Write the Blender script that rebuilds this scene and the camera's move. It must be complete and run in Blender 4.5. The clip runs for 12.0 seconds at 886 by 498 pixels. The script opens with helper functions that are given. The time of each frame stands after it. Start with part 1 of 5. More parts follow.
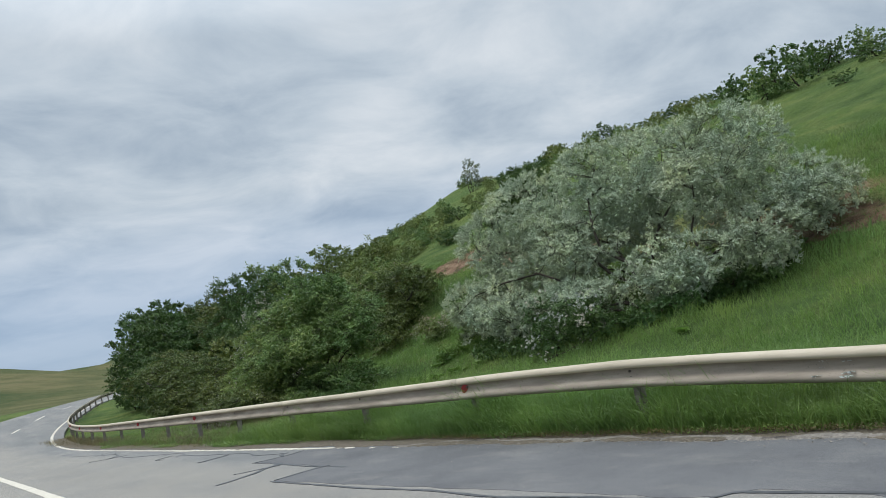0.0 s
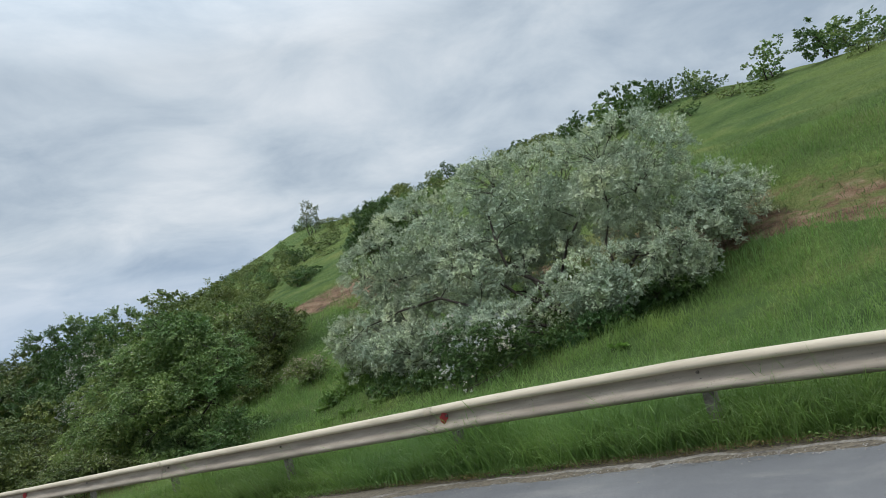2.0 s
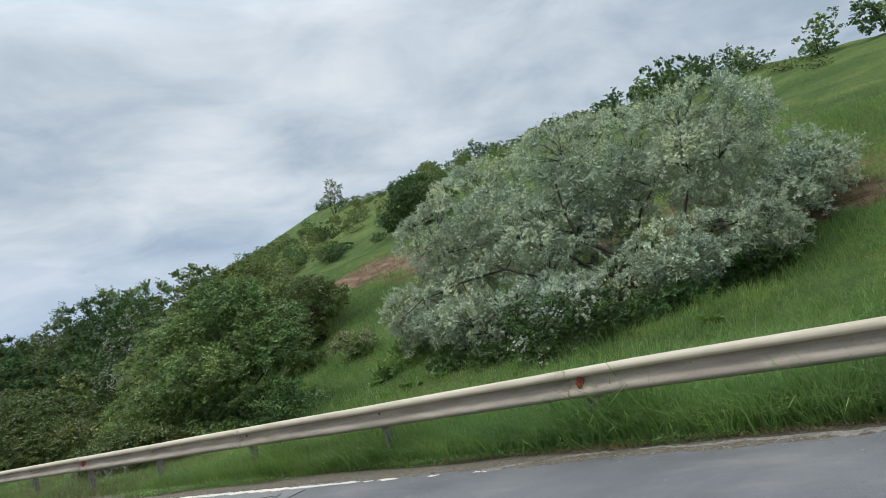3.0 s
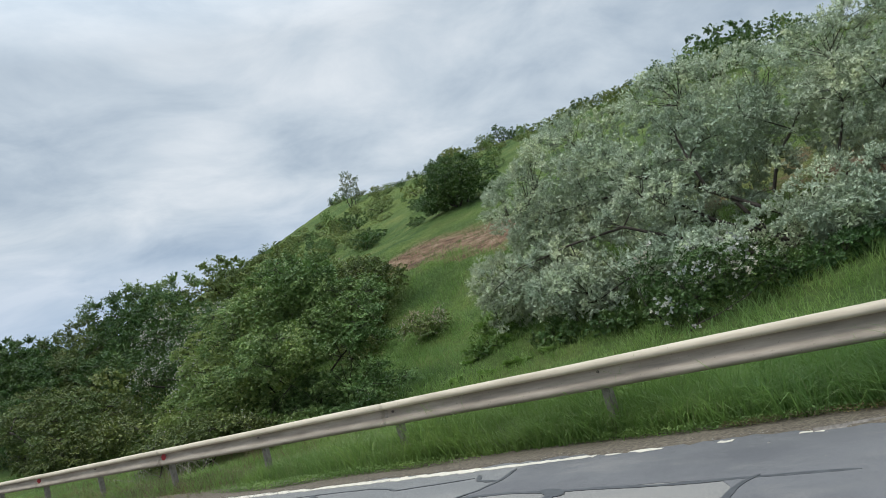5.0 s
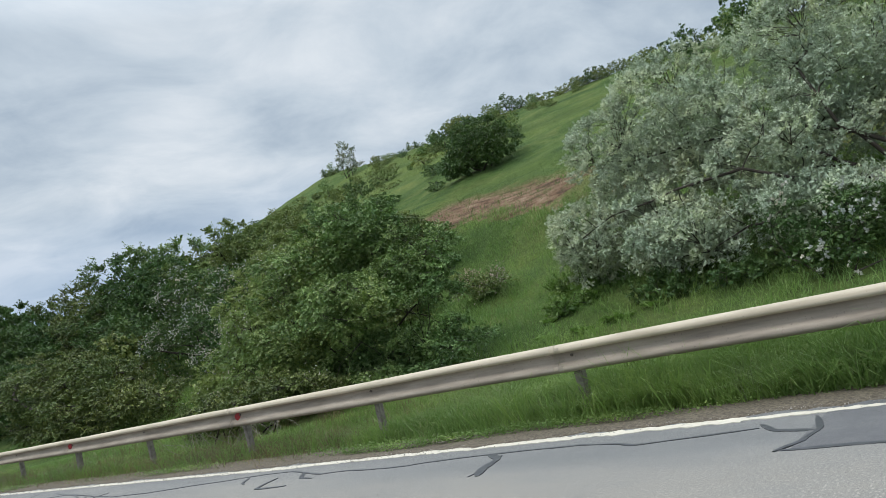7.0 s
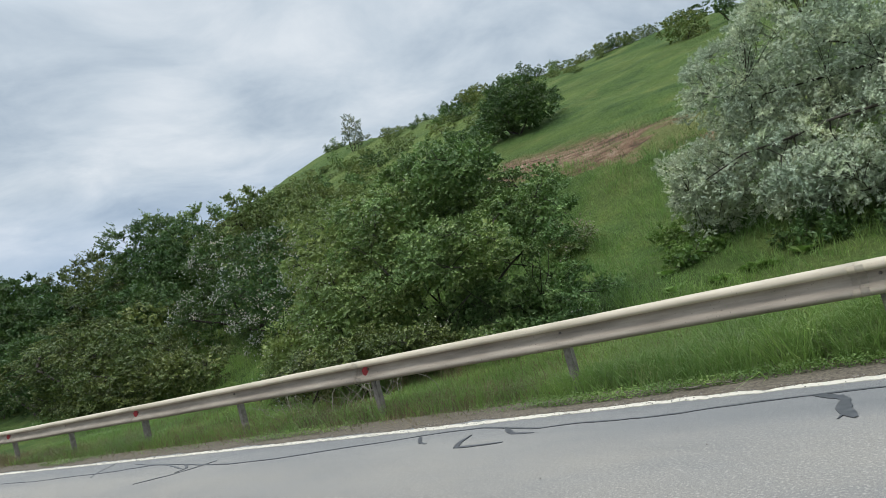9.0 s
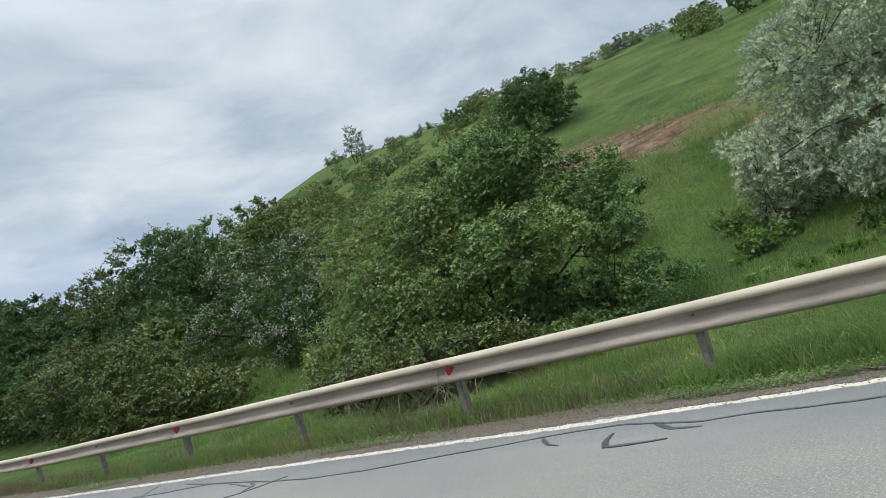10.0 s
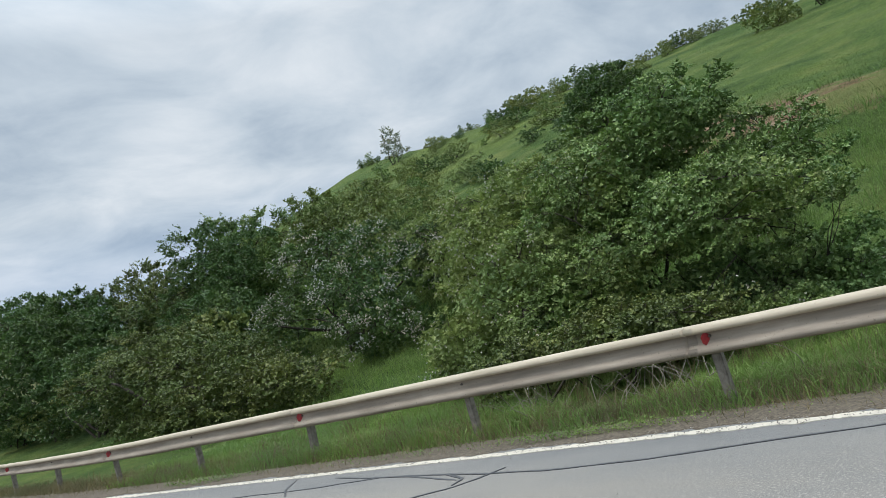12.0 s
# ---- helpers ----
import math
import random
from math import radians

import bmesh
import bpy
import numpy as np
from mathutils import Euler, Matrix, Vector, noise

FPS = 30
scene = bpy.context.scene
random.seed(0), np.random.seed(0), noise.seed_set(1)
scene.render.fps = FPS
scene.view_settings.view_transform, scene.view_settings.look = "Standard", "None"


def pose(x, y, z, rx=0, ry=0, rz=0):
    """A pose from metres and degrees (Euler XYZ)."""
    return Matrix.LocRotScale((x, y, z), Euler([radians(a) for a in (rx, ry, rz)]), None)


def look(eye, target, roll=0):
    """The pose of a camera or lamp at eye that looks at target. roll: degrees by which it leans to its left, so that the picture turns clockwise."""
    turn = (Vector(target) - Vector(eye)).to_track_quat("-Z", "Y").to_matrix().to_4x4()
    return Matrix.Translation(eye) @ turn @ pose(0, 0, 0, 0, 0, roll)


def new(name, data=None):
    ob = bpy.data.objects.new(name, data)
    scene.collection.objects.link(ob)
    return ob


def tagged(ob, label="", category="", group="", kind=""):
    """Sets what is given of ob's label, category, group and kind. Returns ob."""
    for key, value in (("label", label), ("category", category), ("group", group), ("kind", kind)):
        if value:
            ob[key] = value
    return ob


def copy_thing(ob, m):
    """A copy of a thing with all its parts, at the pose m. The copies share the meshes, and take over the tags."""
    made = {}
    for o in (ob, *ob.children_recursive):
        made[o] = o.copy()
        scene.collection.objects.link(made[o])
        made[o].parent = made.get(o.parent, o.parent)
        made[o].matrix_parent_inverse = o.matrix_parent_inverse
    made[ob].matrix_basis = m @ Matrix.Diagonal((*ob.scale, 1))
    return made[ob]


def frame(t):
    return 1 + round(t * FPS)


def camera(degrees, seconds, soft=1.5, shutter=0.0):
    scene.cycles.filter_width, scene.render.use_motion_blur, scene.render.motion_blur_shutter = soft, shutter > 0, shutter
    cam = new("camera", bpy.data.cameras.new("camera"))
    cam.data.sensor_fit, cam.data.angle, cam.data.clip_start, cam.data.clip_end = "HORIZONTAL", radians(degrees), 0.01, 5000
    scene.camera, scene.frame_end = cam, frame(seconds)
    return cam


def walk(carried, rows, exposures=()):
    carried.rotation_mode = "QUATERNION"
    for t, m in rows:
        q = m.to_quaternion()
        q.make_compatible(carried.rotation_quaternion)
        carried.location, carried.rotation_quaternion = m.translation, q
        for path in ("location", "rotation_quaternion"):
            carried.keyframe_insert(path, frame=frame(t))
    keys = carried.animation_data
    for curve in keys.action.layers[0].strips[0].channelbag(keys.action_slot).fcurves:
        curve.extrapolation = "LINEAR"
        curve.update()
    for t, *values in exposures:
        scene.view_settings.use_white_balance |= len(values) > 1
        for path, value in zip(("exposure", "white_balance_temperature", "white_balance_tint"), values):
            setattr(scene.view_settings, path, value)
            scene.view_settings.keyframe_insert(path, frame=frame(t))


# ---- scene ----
cam = camera(60.6, 12.0, soft=0.6)
PATH = [
    (0, (0.372, 1.09, 1.192), (1.545, 2.69, 1.446), -10.8),
    (0.5, (0.458, 1.848, 1.201), (1.888, 3.203, 1.544), -10.8),
    (1, (0.452, 2.464, 1.18), (1.99, 3.697, 1.518), -13.8),
    (1.5, (0.433, 3.096, 1.194), (1.971, 4.334, 1.515), -14.6),
    (2, (0.413, 3.759, 1.204), (1.928, 5.035, 1.484), -14.2),
    (2.5, (0.289, 4.439, 1.233), (1.788, 5.736, 1.495), -14.2),
    (3, (0.115, 5.114, 1.26), (1.604, 6.426, 1.505), -13.3),
    (5, (0.023, 8.152, 1.257), (1.514, 9.463, 1.499), -14.8),
    (5.5, (-0.009, 8.887, 1.282), (1.494, 10.184, 1.529), -15.1),
    (6, (-0.015, 9.641, 1.266), (1.543, 10.878, 1.477), -14.3),
    (6.5, (-0.11, 10.306, 1.264), (1.438, 11.558, 1.449), -14.1),
    (7, (-0.153, 10.982, 1.282), (1.373, 12.263, 1.461), -14.0),
    (9, (-0.374, 13.855, 1.267), (1.17, 15.12, 1.394), -14.1),
    (9.5, (-0.356, 14.607, 1.298), (1.177, 15.882, 1.452), -15.3),
    (10, (-0.327, 15.319, 1.278), (1.227, 16.567, 1.436), -16.0),
    (10.5, (-0.388, 16.051, 1.296), (1.16, 17.307, 1.454), -14.7),
    (11, (-0.415, 16.769, 1.297), (1.116, 18.044, 1.472), -14.7),
    (11.5, (-0.413, 17.495, 1.317), (1.106, 18.783, 1.51), -14.9),
    (12, (-0.403, 18.197, 1.324), (1.131, 19.465, 1.522), -14.9),
]
walk(cam, [(t, look(eye, target, roll)) for t, eye, target, roll in PATH], exposures=((0, -0.11), (1, -0.1), (2.5, -0.03), (5, 0.0)))


# ---- light ----
world = bpy.data.worlds.new("sky")
scene.world = world
world.use_nodes = True
SUN_UP, SUN_TURN = radians(64), radians(320)


def build_sky():
    nt = world.node_tree
    n, l = nt.nodes, nt.links
    n.clear()
    out = n.new("ShaderNodeOutputWorld")
    sky = n.new("ShaderNodeTexSky")
    sky.sky_type = "NISHITA"
    sky.sun_disc = False
    sky.sun_elevation, sky.sun_rotation = SUN_UP, SUN_TURN
    sky_bg = n.new("ShaderNodeBackground")
    sky_bg.inputs[1].default_value = 0.09
    l.new(sky.outputs[0], sky_bg.inputs[0])
    tc = n.new("ShaderNodeTexCoord")
    # a flat cloud deck: direction divided by its height
    sep = n.new("ShaderNodeSeparateXYZ")
    l.new(tc.outputs["Generated"], sep.inputs[0])
    lift = n.new("ShaderNodeMath"); lift.operation = "ADD"; lift.inputs[1].default_value = 0.16
    l.new(sep.outputs[2], lift.inputs[0])
    top = n.new("ShaderNodeMath"); top.operation = "MAXIMUM"; top.inputs[1].default_value = 0.06
    l.new(lift.outputs[0], top.inputs[0])
    dx = n.new("ShaderNodeMath"); dx.operation = "DIVIDE"
    dy = n.new("ShaderNodeMath"); dy.operation = "DIVIDE"
    l.new(sep.outputs[0], dx.inputs[0]); l.new(top.outputs[0], dx.inputs[1])
    l.new(sep.outputs[1], dy.inputs[0]); l.new(top.outputs[0], dy.inputs[1])
    com = n.new("ShaderNodeCombineXYZ")
    l.new(dx.outputs[0], com.inputs[0]); l.new(dy.outputs[0], com.inputs[1])
    mp = n.new("ShaderNodeMapping")
    mp.inputs["Rotation"].default_value = (0, 0, radians(38))
    mp.inputs["Scale"].default_value = (0.9, 1.05, 1)
    l.new(com.outputs[0], mp.inputs[0])

    def cloud(scale, detail, rough, dist):
        t = n.new("ShaderNodeTexNoise")
        t.inputs["Scale"].default_value, t.inputs["Detail"].default_value = scale, detail
        t.inputs["Roughness"].default_value, t.inputs["Distortion"].default_value = rough, dist
        l.new(mp.outputs[0], t.inputs["Vector"])
        return t.outputs["Fac"]

    big = cloud(0.85, 3, 0.5, 0.35)
    small = cloud(2.6, 7, 0.58, 0.4)
    mix = n.new("ShaderNodeMix"); mix.inputs[0].default_value = 0.42
    l.new(big, mix.inputs[2]); l.new(small, mix.inputs[3])
    ramp = n.new("ShaderNodeValToRGB")
    cr = ramp.color_ramp
    cr.elements[0].position, cr.elements[0].color = 0.385, (0.38, 0.47, 0.575, 1)
    cr.elements[1].position, cr.elements[1].color = 0.595, (0.74, 0.80, 0.86, 1)
    e = cr.elements.new(0.49); e.color = (0.56, 0.645, 0.73, 1)
    l.new(mix.outputs[0], ramp.inputs[0])
    low = n.new("ShaderNodeMapRange")
    low.inputs["From Min"].default_value, low.inputs["From Max"].default_value = 0.04, 0.24
    low.inputs["To Min"].default_value, low.inputs["To Max"].default_value = 0.85, 0.0
    l.new(sep.outputs[2], low.inputs[0])
    tint = n.new("ShaderNodeMix"); tint.data_type = "RGBA"
    tint.inputs[7].default_value = (0.36, 0.51, 0.75, 1)
    l.new(low.outputs[0], tint.inputs[0]); l.new(ramp.outputs[0], tint.inputs[6])
    deck = n.new("ShaderNodeBackground")
    # an overcast sky is brighter overhead than near the horizon
    high = n.new("ShaderNodeMapRange")
    high.inputs["From Min"].default_value, high.inputs["From Max"].default_value = 0.42, 0.95
    high.inputs["To Min"].default_value, high.inputs["To Max"].default_value = 1.0, 3.1
    l.new(sep.outputs[2], high.inputs[0])
    l.new(high.outputs[0], deck.inputs[1])
    l.new(tint.outputs[2], deck.inputs[0])
    # thinner cloud near the horizon lets the blue sky through
    gap = n.new("ShaderNodeMapRange")
    gap.inputs["From Min"].default_value, gap.inputs["From Max"].default_value = 0.02, 0.2
    gap.inputs["To Min"].default_value, gap.inputs["To Max"].default_value = 0.7, 0.97
    l.new(sep.outputs[2], gap.inputs[0])
    both = n.new("ShaderNodeMixShader")
    l.new(gap.outputs[0], both.inputs[0])
    l.new(sky_bg.outputs[0], both.inputs[1]); l.new(deck.outputs[0], both.inputs[2])
    l.new(both.outputs[0], out.inputs[0])


build_sky()
sun_data = bpy.data.lights.new("sun", "SUN")
sun_data.energy, sun_data.angle, sun_data.color = 1.6, radians(16), (1.0, 0.96, 0.9)
sun = new("sun", sun_data)
sun.matrix_world = look((0, 0, 60), Vector((0, 0, 60)) - Vector((math.sin(SUN_TURN) * math.cos(SUN_UP), math.cos(SUN_TURN) * math.cos(SUN_UP), math.sin(SUN_UP))))


# ---- materials ----
class Mat:
    """A small node builder round one principled material."""

    def __init__(self, name, rough=0.8, spec=0.3):
        self.m = bpy.data.materials.new(name)
        self.m.use_nodes = True
        self.nt = self.m.node_tree
        self.n, self.l = self.nt.nodes, self.nt.links
        self.p = self.n["Principled BSDF"]
        self.p.inputs["Roughness"].default_value = rough
        self.p.inputs["Specular IOR Level"].default_value = spec
        self.tc = self.n.new("ShaderNodeTexCoord")
        self.geo = self.n.new("ShaderNodeNewGeometry")

    def noise(self, scale, detail=4, rough=0.55, stretch=None, world_space=True, dist=0.0):
        t = self.n.new("ShaderNodeTexNoise")
        t.inputs["Scale"].default_value, t.inputs["Detail"].default_value = scale, detail
        t.inputs["Roughness"].default_value, t.inputs["Distortion"].default_value = rough, dist
        src = self.geo.outputs["Position"] if world_space else self.tc.outputs["Object"]
        if stretch:
            mp = self.n.new("ShaderNodeMapping")
            mp.inputs["Scale"].default_value = stretch
            self.l.new(src, mp.inputs[0])
            src = mp.outputs[0]
        self.l.new(src, t.inputs["Vector"])
        return t.outputs["Fac"]

    def ramp(self, fac, *stops):
        r = self.n.new("ShaderNodeValToRGB")
        cr = r.color_ramp
        cr.elements[0].position, cr.elements[0].color = stops[0][0], (*stops[0][1], 1)
        cr.elements[1].position, cr.elements[1].color = stops[-1][0], (*stops[-1][1], 1)
        for pos, col in stops[1:-1]:
            e = cr.elements.new(pos)
            e.color = (*col, 1)
        self.l.new(fac, r.inputs[0])
        return r.outputs[0]

    def mix(self, fac, a, b, mode="MIX"):
        x = self.n.new("ShaderNodeMix")
        x.data_type, x.blend_type = "RGBA", mode
        for sock, val in ((x.inputs[0], fac), (x.inputs[6], a), (x.inputs[7], b)):
            if isinstance(val, tuple):
                sock.default_value = (*val, 1)
            elif isinstance(val, (int, float)):
                sock.default_value = val
            else:
                self.l.new(val, sock)
        return x.outputs[2]

    def math(self, op, a, b=0.0, c=None):
        x = self.n.new("ShaderNodeMath")
        x.operation = op
        for i, val in enumerate((a, b) if c is None else (a, b, c)):
            if isinstance(val, (int, float)):
                x.inputs[i].default_value = val
            else:
                self.l.new(val, x.inputs[i])
        return x.outputs[0]

    def color(self, sock):
        self.l.new(sock, self.p.inputs["Base Color"])
        return self

    def bump(self, height, strength=0.4, distance=0.02):
        b = self.n.new("ShaderNodeBump")
        b.inputs["Strength"].default_value, b.inputs["Distance"].default_value = strength, distance
        self.l.new(height, b.inputs["Height"])
        self.l.new(b.outputs[0], self.p.inputs["Normal"])
        return self

    def island(self):
        return self.geo.outputs["Random Per Island"]


def leaf_material(name, dark, mid, light, through_col, clump=1.6, gloss=0.45, thin=0.3, hue=0.8, vary=0.5):
    """Leaves: shade by leaf and by clump, some light through the blade."""
    k = Mat(name, gloss, 0.3)
    dark, light = (tuple(m + (c - m) * vary for c, m in zip(end, mid)) for end in (dark, light))
    by_leaf = k.ramp(k.island(), (0.0, dark), (0.5, mid), (0.85, tuple(0.5 * (a + b) for a, b in zip(mid, light))), (1.0, light))
    by_clump = k.ramp(k.noise(clump * 1.7, 4, 0.6), (0.28, (0.46, 0.5, 0.46)), (0.5, (0.8, 0.8, 0.8)), (0.72, (1.25, 1.18, 1.02)))
    col = k.mix(1.0, by_leaf, by_clump, "MULTIPLY")
    by_bough = k.ramp(k.noise(clump * 0.42, 3, 0.55), (0.36, (0.86, 1.0, 1.08)), (0.5, (1, 1, 1)), (0.64, (1.13, 1.0, 0.9)))
    col = k.mix(hue, col, k.mix(1.0, col, by_bough, "MULTIPLY"))
    k.color(col)
    tr = k.n.new("ShaderNodeBsdfTranslucent")
    tr.inputs[0].default_value = (*through_col, 1)
    mx = k.n.new("ShaderNodeMixShader")
    mx.inputs[0].default_value = thin
    out = k.n["Material Output"]
    k.l.new(k.p.outputs[0], mx.inputs[1]); k.l.new(tr.outputs[0], mx.inputs[2])
    k.l.new(mx.outputs[0], out.inputs[0])
    return k.m


LEAF_SILVER = leaf_material("silver_leaf", (0.4, 0.47, 0.335), (0.58, 0.655, 0.485), (0.72, 0.79, 0.6), (0.26, 0.34, 0.2), 0.9, 0.5, 0.12, 0.25)
LEAF_HAW = leaf_material("hawthorn_leaf", (0.068, 0.14, 0.038), (0.205, 0.315, 0.098), (0.42, 0.52, 0.22), (0.12, 0.21, 0.04), 1.1, 0.42, 0.12, 0.8, 0.75)
LEAF_DARK = leaf_material("dark_leaf", (0.032, 0.076, 0.023), (0.09, 0.165, 0.049), (0.21, 0.3, 0.1), (0.08, 0.16, 0.035), 1.2, 0.42, 0.14)
LEAF_OLIVE = leaf_material("yellow_green_leaf", (0.105, 0.15, 0.043), (0.22, 0.28, 0.09), (0.37, 0.41, 0.165), (0.18, 0.24, 0.055), 1.2, 0.45, 0.15)
LEAF_PALE = leaf_material("pale_green_leaf", (0.12, 0.175, 0.053), (0.255, 0.335, 0.112), (0.41, 0.475, 0.2), (0.24, 0.34, 0.08), 1.2, 0.45, 0.2)
LEAF_MOSS = leaf_material("moss_green_leaf", (0.05, 0.08, 0.024), (0.14, 0.186, 0.053), (0.32, 0.375, 0.13), (0.12, 0.17, 0.04), 1.1, 0.42, 0.12, 0.8, 0.75)
LEAF_GREY = leaf_material("grey_leaf", (0.19, 0.225, 0.155), (0.31, 0.355, 0.255), (0.46, 0.5, 0.38), (0.12, 0.16, 0.09), 1.2, 0.5, 0.12)
LEAF_WHITE = leaf_material("blossom", (0.45, 0.42, 0.38), (0.65, 0.63, 0.58), (0.8, 0.79, 0.75), (0.5, 0.5, 0.45), 2.0, 0.6, 0.25)
LEAF_PINK = leaf_material("pink_blossom", (0.42, 0.34, 0.29), (0.58, 0.5, 0.43), (0.72, 0.66, 0.58), (0.4, 0.3, 0.2), 2.0, 0.6, 0.25)
GRASS_LUSH = leaf_material("lush_grass", (0.08, 0.15, 0.042), (0.19, 0.3, 0.082), (0.35, 0.44, 0.155), (0.22, 0.37, 0.09), 0.4, 0.5, 0.36)
GRASS_PALE = leaf_material("pale_grass", (0.15, 0.22, 0.08), (0.27, 0.34, 0.15), (0.42, 0.46, 0.26), (0.2, 0.28, 0.1), 0.5, 0.55, 0.25)
GRASS_HILL = leaf_material("hill_grass", (0.062, 0.108, 0.03), (0.1, 0.155, 0.044), (0.17, 0.22, 0.076), (0.11, 0.165, 0.042), 0.2, 0.6, 0.38)
WEED_DRY = leaf_material("withered_weed", (0.14, 0.115, 0.055), (0.22, 0.175, 0.085), (0.3, 0.26, 0.13), (0.2, 0.15, 0.05), 1.5, 0.6, 0.15)
GRASS_DRY = leaf_material("dry_grass", (0.13, 0.115, 0.06), (0.22, 0.19, 0.1), (0.36, 0.31, 0.19), (0.2, 0.18, 0.08), 0.8, 0.6, 0.25)
WEED = leaf_material("weed_leaf", (0.1, 0.18, 0.045), (0.19, 0.29, 0.085), (0.3, 0.4, 0.14), (0.16, 0.3, 0.05), 0.9, 0.45, 0.3)


def bark_material():
    k = Mat("bark", 0.9, 0.2)
    v = k.noise(9, 6, 0.65, (1, 1, 0.25))
    k.color(k.ramp(v, (0.3, (0.022, 0.018, 0.014)), (0.7, (0.09, 0.076, 0.062)))).bump(v, 0.6, 0.02)
    return k.m


BARK = bark_material()


def asphalt_material():
    k = Mat("asphalt", 0.88, 0.3)
    grain = k.noise(170, 3, 0.7)
    mid = k.noise(7, 5, 0.6)
    wide = k.noise(0.35, 4, 0.6, (2.2, 0.5, 1))
    base = k.ramp(wide, (0.3, (0.128, 0.132, 0.136)), (0.5, (0.17, 0.17, 0.17)), (0.7, (0.235, 0.224, 0.207)))
    base = k.mix(k.math("MULTIPLY", mid, 0.35), base, (0.27, 0.26, 0.245))
    sep = k.n.new("ShaderNodeSeparateXYZ")
    k.l.new(k.geo.outputs["Position"], sep.inputs[0])
    across = k.math("ADD", sep.outputs[0], k.math("MULTIPLY_ADD", mid, 0.5, -0.25))
    worn = k.ramp(k.math("DIVIDE", across, 8.0), (0.50, (1, 1, 1)), (0.60, (0, 0, 0)))
    base = k.mix(k.math("MULTIPLY", worn, k.ramp(k.noise(1.3, 5, 0.65, (1, 0.45, 1)), (0.35, (0.25, 0.25, 0.25)), (0.6, (0.55, 0.55, 0.55)))), base, (0.29, 0.262, 0.224))
    base = k.mix(1.0, base, k.ramp(grain, (0.28, (0.42, 0.42, 0.42)), (0.72, (1.6, 1.6, 1.56))), "MULTIPLY")
    stone = k.noise(55, 2, 0.5)
    base = k.mix(k.math("MULTIPLY", k.ramp(stone, (0.56, (0, 0, 0)), (0.66, (1, 1, 1))), k.math("MULTIPLY_ADD", worn, 0.35, 0.12)), base, (0.5, 0.46, 0.4))
    base = k.mix(k.math("MULTIPLY", k.ramp(stone, (0.3, (1, 1, 1)), (0.37, (0, 0, 0))), 0.45), base, (0.09, 0.088, 0.085))
    k.color(base).bump(grain, 0.5, 0.006)
    return k.m


def patch_material():
    k = Mat("new_asphalt", 0.85, 0.3)
    grain = k.noise(190, 3, 0.7)
    wide = k.noise(0.8, 4, 0.6)
    base = k.ramp(wide, (0.3, (0.095, 0.095, 0.1)), (0.7, (0.145, 0.144, 0.146)))
    scuff = k.noise(2.2, 7, 0.7, (1, 0.4, 1))
    base = k.mix(k.math("MULTIPLY", k.ramp(scuff, (0.52, (0, 0, 0)), (0.7, (1, 1, 1))), 0.5), base, (0.21, 0.2, 0.185))
    base = k.mix(1.0, base, k.ramp(grain, (0.28, (0.5, 0.5, 0.5)), (0.72, (1.55, 1.55, 1.53))), "MULTIPLY")
    k.color(base).bump(grain, 0.4, 0.005)
    return k.m


def tar_material():
    k = Mat("tar", 0.5, 0.4)
    v = k.noise(14, 4)
    k.color(k.ramp(v, (0.3, (0.036, 0.038, 0.042)), (0.7, (0.08, 0.083, 0.088)))).bump(v, 0.3, 0.004)
    return k.m


def line_material():
    k = Mat("road_paint", 0.7, 0.3)
    v = k.noise(22, 6, 0.7)
    w = k.noise(2.2, 4, 0.6)
    col = k.ramp(k.math("MULTIPLY_ADD", v, 0.6, k.math("MULTIPLY", w, 0.4)), (0.3, (0.34, 0.31, 0.26)), (0.44, (0.56, 0.515, 0.43)), (0.75, (0.72, 0.665, 0.56)))
    k.color(col).bump(v, 0.3, 0.003)
    return k.m


def rail_material():
    k = Mat("rail_paint", 0.62, 0.4)
    streak = k.noise(2.0, 5, 0.6, (1, 0.7, 7))
    fine = k.noise(38, 4, 0.6)
    col = k.ramp(streak, (0.3, (0.4, 0.34, 0.25)), (0.52, (0.5, 0.43, 0.325)), (0.72, (0.58, 0.505, 0.39)))
    col = k.mix(k.ramp(fine, (0.66, (0, 0, 0)), (0.76, (1, 1, 1))), col, (0.27, 0.21, 0.16))
    k.color(col).bump(fine, 0.12, 0.003)
    return k.m


def grime_shade_material():
    """Rail paint under dried road spray, darkened further for shade below the bulge."""
    k = Mat("rail_grime_shade", 0.75, 0.25)
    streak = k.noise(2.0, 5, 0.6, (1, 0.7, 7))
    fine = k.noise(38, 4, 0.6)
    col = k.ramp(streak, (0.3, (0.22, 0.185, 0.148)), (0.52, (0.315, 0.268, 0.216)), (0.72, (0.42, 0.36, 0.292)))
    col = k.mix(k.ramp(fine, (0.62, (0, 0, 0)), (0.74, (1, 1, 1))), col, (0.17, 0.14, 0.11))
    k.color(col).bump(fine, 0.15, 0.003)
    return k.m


def plain_material(name, a, b, scale, rough=0.7, bump=0.2, spec=0.3):
    k = Mat(name, rough, spec)
    v = k.noise(scale, 5, 0.6)
    k.color(k.ramp(v, (0.3, a), (0.7, b))).bump(v, bump, 0.006)
    return k.m


